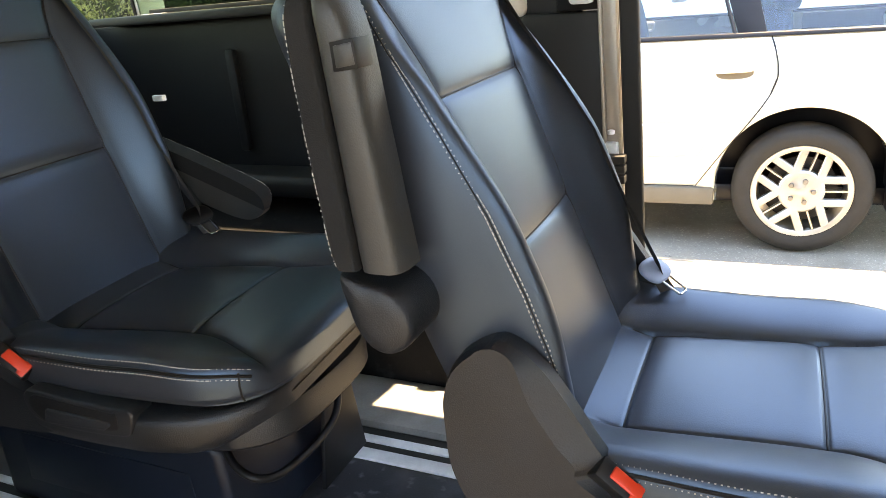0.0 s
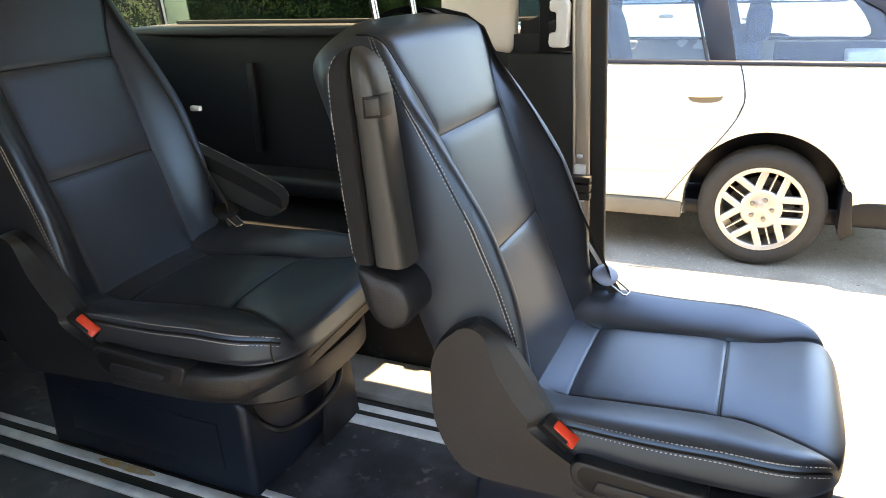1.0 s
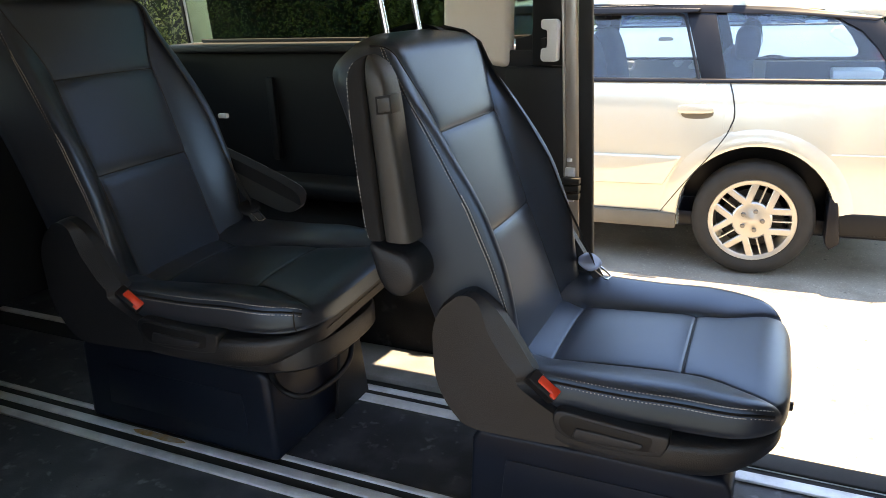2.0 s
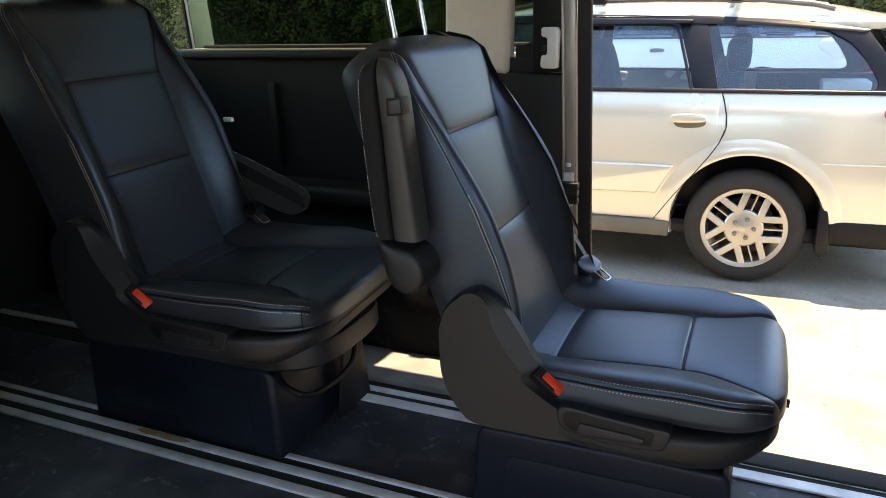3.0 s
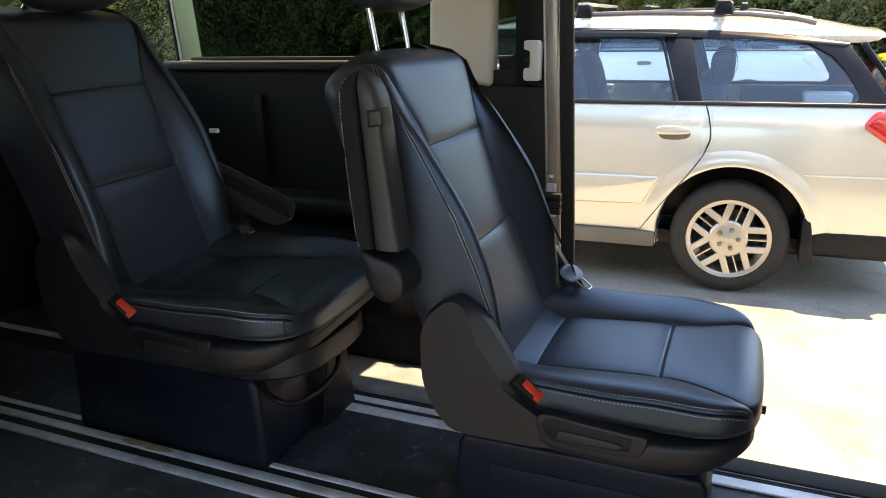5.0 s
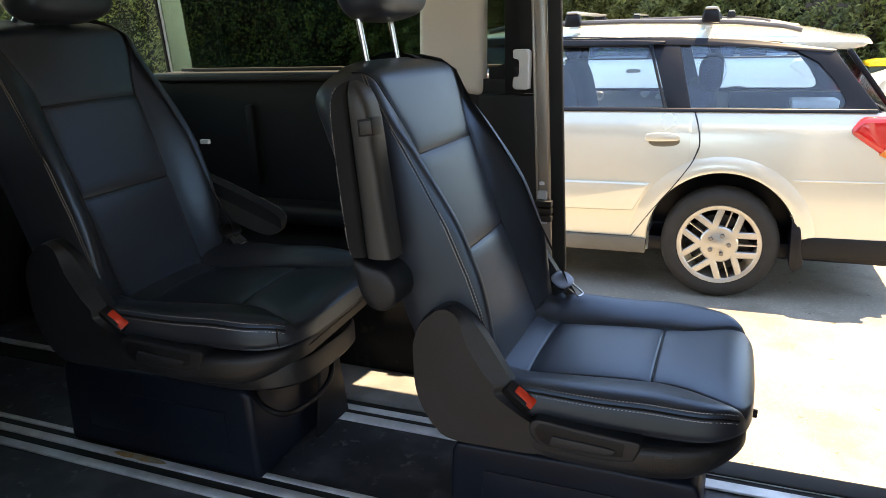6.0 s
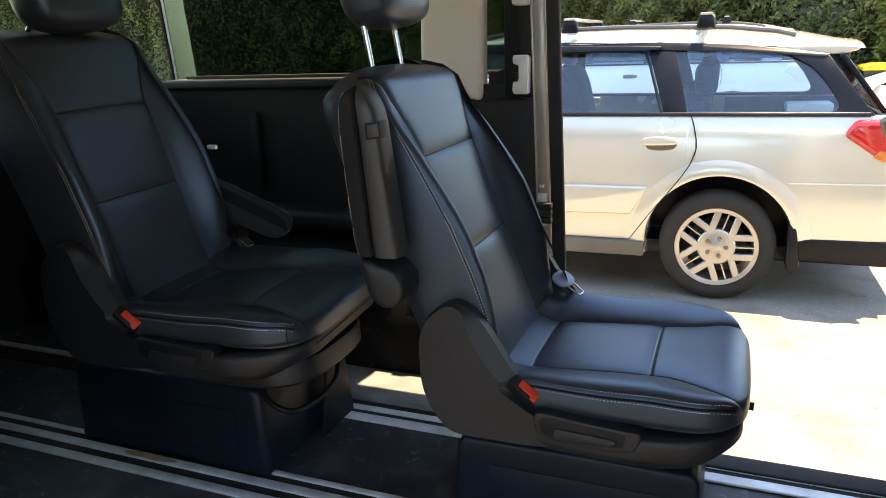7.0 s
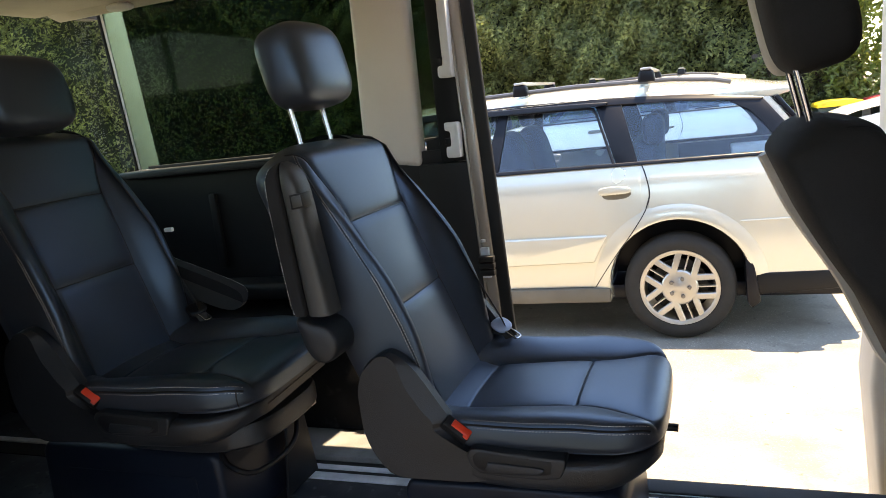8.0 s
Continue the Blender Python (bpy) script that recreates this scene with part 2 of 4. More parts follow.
def blob(cx, cy, cz, rx, ry, rz, e=0.5, nu=28, nv=20, bm=None):
    """A superellipsoid: e 1 is round, 0.3 nearly a box."""
    def pw(v, k):
        return math.copysign(abs(v) ** k, v)
    rings = []
    for i in range(nv + 1):
        f = -math.pi / 2 + math.pi * min(max(i / nv, 0.004), 0.996)
        rings.append([(cx + rx * pw(math.cos(f), e) * pw(math.cos(a), e), cy + ry * pw(math.cos(f), e) * pw(math.sin(a), e), cz + rz * pw(math.sin(f), e))
                      for a in (2 * math.pi * k / nu for k in range(nu))])
    return loft(rings, True, bm)


def step(a, b, v):
    t = min(max((v - a) / (b - a), 0.0), 1.0)
    return t * t * (3 - 2 * t)


def groove(v, width=0.006):
    return math.exp(-((v / width) ** 2))


# ---- the seats ----
def cushion_half(x):
    t = (x - 0.06) / 0.24
    return 0.255 * max(1 - abs(t) ** 4.5, 0.0) ** 0.22 if t > 0 else 0.255


def cushion_seam(x, y=1.0):
    """How far out the seam between insert and bolster lies, on the side of y."""
    return (0.133 if y > 0 else 0.138) + 0.05 * step(0.12, 0.285, x) ** 1.4


def cushion_top(x, y):
    """The cushion's upper side: low inserts between seams, rolled bolsters, a rounded front."""
    seam = cushion_seam(x, y)
    u = max(abs(y) - seam, 0.0) / max(0.259 - seam, 0.03)
    z = 0.338 + 0.018 * step(-0.2, 0.15, x) + (0.028 if y > 0 else 0.022) * (1 - 0.4 * step(0.12, 0.28, x)) * math.sin(min(u, 1.0) * 2.0) ** 0.75
    inside = 1 - step(seam, seam + 0.004, abs(y))
    z += 0.008 * (1 - min(abs(y) / seam, 1.0) ** 3) * inside
    fade = step(-0.17, -0.12, x)
    z -= (0.003 * groove(abs(y) - seam, 0.003) + 0.001 * groove(abs(y) - seam, 0.014)) * fade
    for line in (-0.118, 0.118):
        z -= (0.003 * groove(x - line, 0.003) + 0.0025 * groove(x - line, 0.016)) * inside
    z += 0.012 * (1 - step(-0.19, -0.12, x)) + 0.018 * (1 - step(-0.16, 0.08, x)) * min(u, 1.0)
    round_off = max(x - 0.235, 0.0) / 0.068
    return z - 0.036 * (1 - math.sqrt(max(1 - round_off ** 2, 0.0)))


def cushion_skin(x, u, up=0.0):
    """A point of the cushion's upper skin at the fraction u of its half width."""
    w, e = max(cushion_half(x), 0.03), max((abs(u) - 0.86) / 0.14, 0.0)
    return (x, w * u, cushion_top(x, w * u) - 0.016 * (1 - math.sqrt(max(1 - e * e, 0))) + up)


def cushion_mesh():
    rings = []
    xs = [-0.205 + 0.49 * i / 230 + 0.0149 * math.sin(math.pi / 2 * max(i / 230 * 4 - 3, 0)) for i in range(231)]
    for i, x in enumerate(xs):
        w = cushion_half(x)
        w = max(w, 0.03)
        ring = []
        for k in range(181):
            ring.append(cushion_skin(x, -1 + 2 * k / 180))
        low = 0.306 + 0.004 * step(0.2, 0.3, x)
        zt = ring[-1][2]
        for s in (0.2, 0.45, 0.7, 0.9, 1.0):
            ring.append((x, w * (1 + 0.014 * math.sin(s * math.pi) - 0.05 * (s == 1.0)), zt + (low - zt) * s))
        for s in (0.95, 0.5, 0, -0.5, -0.95):
            ring.append((x, w * s, low - 0.004))
        for s in (1.0, 0.9, 0.7, 0.45, 0.2):
            ring.append((x, -w * (1 + 0.014 * math.sin(s * math.pi) - 0.05 * (s == 1.0)), zt + (low - zt) * s))
        rings.append(ring)
    return loft(rings)


HINGE, RECLINE = (-0.176, 0.36), [radians(20.8)]


def on_back(h, d, y):
    """From the backrest's own height and depth to the seat's space."""
    s, c = math.sin(RECLINE[0]), math.cos(RECLINE[0])
    return (HINGE[0] - s * h + c * d, y, HINGE[1] + c * h + s * d)


def back_half(h):
    return (0.228 + 0.006 * step(0, 0.25, h) - 0.014 * step(0.28, 0.62, h)) * max(1 - max((h - 0.57) / 0.09, 0) ** 2.6, 0.0) ** 0.36


def back_bolster(h):
    return 0.03 + 0.038 * step(-0.05, 0.2, h) - 0.055 * step(0.26, 0.6, h)


def back_seam(h):
    return 0.143 + 0.006 * step(0.18, 0.42, h) + 0.05 * step(0.44, 0.61, h)


def back_front(h, y):
    w = max(back_half(h), 0.05)
    seam = back_seam(h)
    d = back_bolster(h) * step(seam - 0.004, seam + 0.085, abs(y)) + 0.006 * (1 - (y / seam) ** 2) * (abs(y) < seam)
    d -= (0.003 * groove(abs(y) - seam, 0.004) + 0.001 * groove(abs(y) - seam, 0.014)) * (1 - step(0.6, 0.63, h))
    for line in (0.226, 0.44):
        d -= (0.003 * groove(h - line, 0.004) + 0.0025 * groove(h - line, 0.016)) * (1 - step(seam - 0.003, seam + 0.003, abs(y)))
    d -= 0.07 * step(0.575, 0.66, h) ** 2.0
    e = max((abs(y) / w - 0.8) / 0.2, 0.0)
    return d - 0.02 * (1 - math.sqrt(max(1 - e * e, 0)))


def back_mesh():
    rings = []
    hs = [-0.06 + 0.694 * i / 190 + 0.0145 * math.sin(math.pi / 2 * max(i / 190 * 5 - 4, 0)) for i in range(191)]
    for h in hs:
        w = max(back_half(h), 0.05)
        ring = [on_back(h, back_front(h, w * (-1 + 2 * k / 116)), w * (-1 + 2 * k / 116)) for k in range(117)]
        edge = back_front(h, w)
        rear = -0.135 + 0.04 * (1 - step(-0.06, 0.12, h)) - 0.025 * step(0.25, 0.5, h) + 0.05 * step(0.6, 0.66, h) ** 2
        for s in (0.2, 0.4, 0.6, 0.8):
            ring.append(on_back(h, edge + (rear + 0.03 - edge) * s, w * (1 + 0.02 * math.sin(s * math.pi))))
        for s in (0.985, 0.9, 0.6, 0.2, -0.2, -0.6, -0.9, -0.985):
            ring.append(on_back(h, rear + (0.03 * (abs(s) ** 8)), w * s))
        for s in (0.8, 0.6, 0.4, 0.2):
            ring.append(on_back(h, edge + (rear + 0.03 - edge) * s, -w * (1 + 0.02 * math.sin(s * math.pi))))
        rings.append(ring)
    return loft(rings)


def laid(path, ob, out=0.0005):
    """The path, laid onto the nearest places of an object's surface, a little proud of it."""
    tree = BVHTree.FromPolygons([v.co for v in ob.data.vertices], [p.vertices for p in ob.data.polygons])
    hits = [tree.find_nearest(Vector(p)) for p in path]
    return [place + normal * out for place, normal, _, _ in hits]


def dashes(path, length=0.005, gap=0.0016, r=0.00055):
    """Short stitches along a path of points, in one mesh."""
    bm, pts = bmesh.new(), [Vector(p) for p in path]
    far = 0.0
    for a, b in zip(pts, pts[1:]):
        d = (b - a).length
        while far < d:
            p, q = a + (b - a) * (far / d), a + (b - a) * (min(far + length, d) / d)
            side = (b - a).normalized().orthogonal() * r
            up = (b - a).normalized().cross(side)
            loft([[p + side, p + up, p - side, p - up], [q + side, q + up, q - side, q - up]], True, bm)
            far += length + gap
        far -= d
    return bm


PANEL = [(-0.31, 0.40), (-0.308, 0.441), (-0.288, 0.483), (-0.244, 0.512), (-0.214, 0.506), (-0.184, 0.48), (-0.158, 0.443), (-0.13, 0.398), (-0.115, 0.372), (-0.122, 0.352),
         (-0.1, 0.328), (-0.075, 0.31), (-0.05, 0.298), (-0.03, 0.285), (-0.03, 0.255), (-0.07, 0.245), (-0.15, 0.243), (-0.235, 0.246), (-0.28, 0.28), (-0.306, 0.335)]
ARM_HEIGHTS = (0.606, 0.625, 0.68, 0.72, 0.774, 0.83, 0.86, 0.882, 0.897, 0.908, 0.915, 0.918)
ARM_REAR = (-0.406, -0.412, -0.4175, -0.421, -0.425, -0.4285, -0.429, -0.4285, -0.426, -0.42, -0.41, -0.404)
ARM_SEAM = (-0.379, -0.381, -0.385, -0.3875, -0.391, -0.395, -0.397, -0.3985, -0.3995, -0.4, -0.4, -0.4)
ARM_FRONT = (-0.323, -0.325, -0.332, -0.3365, -0.343, -0.349, -0.353, -0.359, -0.366, -0.376, -0.388, -0.396)


def arm_point(rear, front, z, a, side, y0=0.262, deep=0.05, square=0.5):
    """A point of an armrest half, at the height z and the angle a round its rounded section."""
    r, f = float(np.interp(z, ARM_HEIGHTS, rear)), float(np.interp(z, ARM_HEIGHTS, front))
    c, v = math.cos(a), math.sin(a)
    end = 0.35 + 0.65 * math.sqrt(max(1 - max((z - 0.872) / 0.0465, 0) ** 2, 0)) if z > 0.872 else 1.0
    return ((r + f) / 2 + (f - r) / 2 * math.copysign(abs(c) ** (square + 0.05), c), side * (y0 + deep * end * max(v, 0.0) ** square), z)


def arm_half(rear, front, side, square):
    zs = [0.606 + 0.266 * i / 16 for i in range(16)] + [0.872 + 0.046 * math.sin(math.pi / 2 * i / 12) for i in range(13)]
    return loft([[arm_point(rear, front, z, math.pi * k / 20, side, square=square) for k in range(21)] for z in zs])


PIVOT = [(-0.404, 0.602), (-0.372, 0.594), (-0.34, 0.586), (-0.322, 0.568), (-0.316, 0.544), (-0.324, 0.52), (-0.346, 0.506), (-0.37, 0.511), (-0.388, 0.533), (-0.398, 0.566)]


def build_armrest(seat, side, swing):
    """An armrest on the side -1 or 1, swung forward about its pivot by the given degrees."""
    pin = Vector((-0.355, 0, 0.545))
    turn = Matrix.Translation(pin) @ Matrix.Rotation(radians(swing), 4, "Y") @ Matrix.Translation(-pin)

    def swung(bm):
        bm.transform(turn)
        return bm
    arm = part("armrest", swung(arm_half(ARM_SEAM, ARM_FRONT, side, 0.5)), VINYL, seat, "padded folding armrest", sharp=60)
    pad = part("pad", swung(arm_half(ARM_REAR, ARM_SEAM, side, 0.22)), CLOTH, arm, "stitched leather arm pad", sharp=60)
    sewn = [arm_point(ARM_REAR, ARM_SEAM, 0.61 + 0.298 * i / 40, 2.25, side, square=0.22) for i in range(41)]
    part("stitching", dashes(laid([turn @ Vector(p) for p in sewn], pad)), THREAD, arm)
    part("button", swung(prism([(-0.37, 0.829), (-0.3475, 0.832), (-0.3495, 0.854), (-0.371, 0.851)], *sorted((side * 0.28, side * 0.3128)), 0.001)), VINYL, arm, "square release button")
    part("button_surround", swung(prism([(-0.374, 0.825), (-0.3445, 0.828), (-0.347, 0.858), (-0.375, 0.855)], *sorted((side * 0.28, side * 0.3122)), 0.001)), BLACK, arm)
    rows = ((1.0, 0.215), (1.0, 0.298), (0.985, 0.306), (0.94, 0.3125), (0.86, 0.3155), (0.5, 0.318), (0.1, 0.3185))
    part("pivot_cover", loft([[(-0.356 + (x + 0.356) * k, side * y, 0.55 + (z - 0.55) * k) for x, z in rounded(PIVOT, 5)] for k, y in rows]), PLASTIC, seat, "teardrop pivot cover")


def build_seat(name, m, label, armrests, belt=True, box_at=None, box_top=0.195, recline=20.8, pan=0.245, skin=None, head_at=(-0.475, 1.118), head_size=1.0):
    RECLINE[0] = radians(recline)
    skin, sewn = skin or LEATHER, skin is None
    seat = thing(name, m, label, "car seat", "van seats")
    cushion = part("cushion", cushion_mesh(), skin, seat, "padded seat cushion", sharp=60)
    xs = [-0.13 + 0.402 * i / 60 for i in range(61)]
    rim = [cushion_skin(x, -1) for x in xs]
    for inner in (True, False) if sewn else ():
        part("stitching", dashes(laid([cushion_skin(x, -0.986, 0.0008) for x in xs] if inner else [(x, y * 1.006 - 0.0014, z - 0.006) for x, y, z in rim], cushion)), THREAD, cushion)
    part("piping", tube([(x, y - 0.0006, z - 0.001) for x, y, z in rim], 0.0026, 6), BLACK, cushion)
    for side in (-1, 1):
        part("seam", tube([(x, side * cushion_seam(x, side), cushion_top(x, side * cushion_seam(x, side)) + 0.0006) for x in (-0.15 + 0.42 * i / 70 for i in range(71))], 0.0013, 6), BLACK, cushion)
    for x in (-0.118, 0.118):
        across = [cushion_seam(x, u) * u / 20 for u in range(-20, 21)]
        part("seam", tube([(x, y, cushion_top(x, y) + 0.0006) for y in across], 0.0013, 6), BLACK, cushion)
    if box_at:
        x, y, z = cushion_skin(0.262, -1)
        part("seam", tube([(x, y * 1.004 - 0.001, z + 0.004), (x, y * 1.014 - 0.001, z - 0.014), (x + 0.001, y * 1.016 - 0.001, z - 0.03), (x + 0.001, y * 1.002, 0.309)], 0.0015, 6), BLACK, cushion)
    back = part("backrest", back_mesh(), skin, seat, "reclined padded backrest", sharp=60)
    for side in (-1, 1):
        for k in (0.0, 0.003, 0.006) if sewn else ():
            path = []
            for h in (0.02 + 0.6 * i / 89 for i in range(90)):
                d = float(np.interp(h, (0.0, 0.1, 0.2, 0.3, 0.4, 0.5, 0.55, 0.6, 0.63), (0.032, 0.04, 0.044, 0.04, 0.024, 0.005, -0.003, -0.012, -0.02)))
                path.append(on_back(h, d - k, side * (back_half(h) * 1.006 + 0.0035)))
            path = laid(path, back)
            part(*("seam", tube(path, 0.0009, 6), BLACK, back) if k == 0.003 else ("stitching", dashes(path), THREAD, back))
        part("seam", tube([on_back(h, back_front(h, side * back_seam(h)) + 0.0006, side * back_seam(h)) for h in (0.0 + 0.625 * i / 90 for i in range(91))], 0.0013, 6), BLACK, back)
    for h in (0.226, 0.44):
        w = back_seam(h)
        part("seam", tube([on_back(h, back_front(h, w * u / 20) + 0.0006, w * u / 20) for u in range(-20, 21)], 0.0013, 6), BLACK, back)
    head = part("headrest", blob(0, 0, 0, 0.062, 0.135, 0.098, 0.55, 40, 30), skin, seat, "rounded padded headrest")
    head.matrix_local = pose(head_at[0], 0, head_at[1], 0, -12, 0) @ Matrix.Scale(head_size, 4)
    for y in (-0.084, 0.06):
        part("headrest_post", tube([(-0.462 if sewn else -0.5, y, 0.9), (head_at[0] - (0.013 if sewn else 0.033), y, head_at[1] - 0.058)], 0.006, 10), CHROME, seat, "polished steel headrest post")
    for side in (-1, 1):
        outline = rounded(PANEL, 4)
        # the face stands proud, with a sloped band along the front edge
        face = [(x - 0.005 * step(-0.31, -0.24, x) + 0.004 * (x < -0.26) - 0.034 * step(-0.225, -0.15, x) * step(0.3, 0.4, z), z - 0.004 * step(0.3, 0.5, z)) for x, z in outline]
        mid = [(a[0] * 0.15 + b[0] * 0.85, a[1] * 0.15 + b[1] * 0.85) for a, b in zip(outline, face)]
        part("side_panel", loft([[(x, side * y, z) for x, z in ring] for ring, y in ((outline, 0.236), (outline, 0.257), (outline, 0.259), (mid, 0.2725), (face, 0.275))]), PLASTIC, seat, "charcoal plastic hinge cover", sharp=12)
    rings = []
    for i in range(61):
        x = -0.2 + 0.489 * math.sin(math.pi / 2 * i / 60)
        w = max(cushion_half(x + 0.006) * 1.012, 0.05) + 0.0195 * step(-0.19, -0.04, x) * (1 - step(0.1, 0.27, x))
        up = 0.6 * (0.302 - pan) * step(0.15, 0.29, x) ** 2
        lip = 0.295 + 0.004 * step(0.18, 0.29, x)
        low = pan - 0.012 * step(-0.2, 0.05, x) + up
        rings.append([(x, w * u, z) for u, z in ((-0.93, lip + 0.002), (-0.965, lip), (-0.99, lip - 0.005), (-1, lip - 0.014), (-1, low + 0.022), (-0.985, low + 0.007), (-0.95, low), (0, low), (0.95, low), (0.985, low + 0.007), (1, low + 0.022), (1, lip - 0.014), (0.99, lip - 0.005), (0.965, lip), (0.93, lip + 0.002))])
    lower = part("lower_shell", loft(rings), PLASTIC, seat, "charcoal plastic seat pan")
    recess = [(-0.078, 0.3), (-0.072, 0.316), (-0.055, 0.32), (0.0, 0.315), (0.085, 0.309), (0.112, 0.308), (0.12, 0.3), (0.112, 0.276), (0.1, 0.266), (0.05, 0.262), (-0.03, 0.265), (-0.066, 0.275)]
    part("lever_surround", prism(rounded(recess, 4), -0.281, -0.24, 0.004, 3), PLASTIC, lower)
    # no hollow here: a black plate paints the shade of the lever's recess
    part("lever_recess_shade", prism(rounded([(-0.066, 0.3), (-0.06, 0.311), (-0.045, 0.314), (0.0, 0.309), (0.08, 0.3025), (0.092, 0.3), (0.09, 0.284), (0.08, 0.274), (0.0, 0.27), (-0.04, 0.272), (-0.06, 0.284)], 3), -0.2818, -0.24, 0.0005), BLACK, lower)
    part("height_lever", prism([(-0.035, 0.295), (0.06, 0.29), (0.078, 0.287), (0.078, 0.281), (0.066, 0.274), (-0.03, 0.271), (-0.042, 0.277)], -0.2855, -0.24, 0.005, 3), PLASTIC, lower, "flat plastic adjusting lever")
    if not box_at and sewn:
        part("slide_lever", tube([(0.24, 0.0, 0.252), (0.3, 0.0, 0.252), (0.312, 0.0, 0.251)], 0.009, 10), BLACK, seat, "black slide lever tip")
    # buckle between panel and cushion
    buckle = part("buckle", box(-0.042, 0.036, -0.02, 0.014, -0.018, 0.016, 0.005, 2), BLACK, seat, "black belt buckle with red button")
    buckle.matrix_local = pose(-0.1, -0.258, 0.35, 38, 42, 6) @ Matrix.Scale(0.78, 4)
    part("release_button", box(-0.022, 0.034, -0.01, 0.01, 0.014, 0.0205, 0.003, 2, bm=box(0.018, 0.034, -0.016, 0.012, 0.013, 0.02, 0.003)), RED, buckle, "red release button")
    if sewn:
        part("belt_guide", loft([[(x + dx, y + dy, z + dz) for dx, dy, dz in ((0.0, -0.02, 0.0), (0.0, 0.02, -0.004), (-0.02, 0.02, -0.012), (-0.03, -0.02, -0.01))] for x, y, z in curved([(-0.5, 0.02, 0.95), (-0.478, 0.06, 0.958), (-0.452, 0.11, 0.95), (-0.436, 0.15, 0.925), (-0.43, 0.175, 0.89)], 5)]), BLACK, seat, "black belt outlet on the shoulder")
    if not sewn:
        rings = []
        for i in range(41):
            h = -0.05 + 0.65 * i / 40
            w, rear = back_half(h), -0.135 + 0.04 * (1 - step(-0.06, 0.12, h)) - 0.025 * step(0.25, 0.5, h) + 0.05 * step(0.6, 0.66, h) ** 2
            rings.append([on_back(h, rear + d, w * u) for d, u in ((0.05, 0.98), (0.045, 1.04), (0.0, 1.03), (-0.012, 0.98), (-0.016, 0.86), (-0.012, 0.8), (0.012, 0.8))])
        # pale strips paint the sunlit far rim of the black cloth seat
        part("edge_light_strip", loft(rings), EDGELIGHT, seat, "light grey strip for the sunlit edge of the backrest")
        part("headrest_light_strip", blob(-0.03, 0.085, 0, 0.038, 0.053, 0.094, 0.5, 30, 24), EDGELIGHT, head, "light grey piece for the sunlit headrest edge")
    if belt:
        top = 0.86 * back_half(0.6)
        line = [on_back(0.55, -0.168, top), on_back(0.62, -0.12, top), on_back(0.65, -0.085, top), on_back(0.646, -0.06, top)]
        line += [on_back(h, back_front(h, 0.88 * back_half(h)) + 0.004, 0.88 * back_half(h)) for h in (0.62, 0.59, 0.55, 0.5, 0.4, 0.3, 0.2)] + [(-0.13, 0.225, 0.43), (-0.122, 0.222, 0.405)]
        part("belt_webbing", tube(line, 0.013, 8, flat=0.08), WEB, seat, "black belt webbing")
        # the shaded seat's tongue gets a black copy: its shade is in the colour
        tongue = part("belt_tongue", blob(0, 0, 0, 0.03, 0.034, 0.008, 0.8, 28, 12), BLACK if box_at else TONGUE, seat, "oval plastic belt tongue")
        tongue.matrix_local = pose(-0.132, 0.222, 0.415, 10, 28, -20) @ Matrix.Scale(0.85, 4)
        part("metal_blade", tube([(0.02, -0.013, 0), (0.066, -0.012, 0), (0.07, -0.008, 0), (0.07, 0.008, 0), (0.066, 0.012, 0), (0.02, 0.013, 0)], 0.0026, 8), CHROME, tongue, "polished metal belt blade")
        part("belt_tail", tube(curved([(-0.13, 0.222, 0.412), (-0.118, 0.221, 0.392), (-0.108, 0.224, 0.37), (-0.118, 0.228, 0.345)]), 0.013, 8, flat=0.1), WEB, seat, "folded lower end of the belt")
    for side, swing in armrests:
        build_armrest(seat, side, swing)
    k = box_top / 0.236
    base = part("seat_box", prism(rounded([(-0.272, 0.0), (-0.262, 0.21 * k), (-0.25, 0.236 * k), (0.0, 0.238 * k), (0.21, 0.236 * k), (0.222, 0.215 * k), (0.228, 0.0), (0.0, 0.0)], 1), -0.205, 0.13, 0.016, 4), BOX, seat, "dark moulded seat base")
    part("moulded_panel", prism([(-0.2, 0.06 * k), (-0.19, 0.17 * k), (0.16, 0.17 * k), (0.165, 0.06 * k)], -0.2075, -0.19, 0.002), BOX, base)
    part("slide_frame", box(-0.24, 0.2, -0.17, 0.1, box_top - 0.01, pan + 0.02, 0.004), BLACK, base)
    if box_at:
        base.matrix_local = m.inverted() @ box_at
    return seat


def curved(points, steps=8):
    """A smooth line through the points."""
    p = [Vector(q) for q in points]
    out = []
    for i in range(len(p) - 1):
        a, b, c, d = p[max(i - 1, 0)], p[i], p[i + 1], p[min(i + 2, len(p) - 1)]
        for k in range(steps):
            t = k / steps
            out.append(0.5 * (2 * b + (c - a) * t + (2 * a - 5 * b + 4 * c - d) * t * t + (3 * b - a - 3 * c + d) * t ** 3))
    return out + [p[-1]]


def lathe_z(x, y, z, rows, sides=16):
    rings = [[(x + r * math.cos(2 * math.pi * k / sides), y + r * math.sin(2 * math.pi * k / sides), z + h) for k in range(sides)] for r, h in rows]
    return loft(rings)


# ---- the van ----
def structure(name, bm, mat, label, category, sharp=40):
    return tagged(part(name, bm, mat, None, "", True, sharp), label, category, "", "structure")


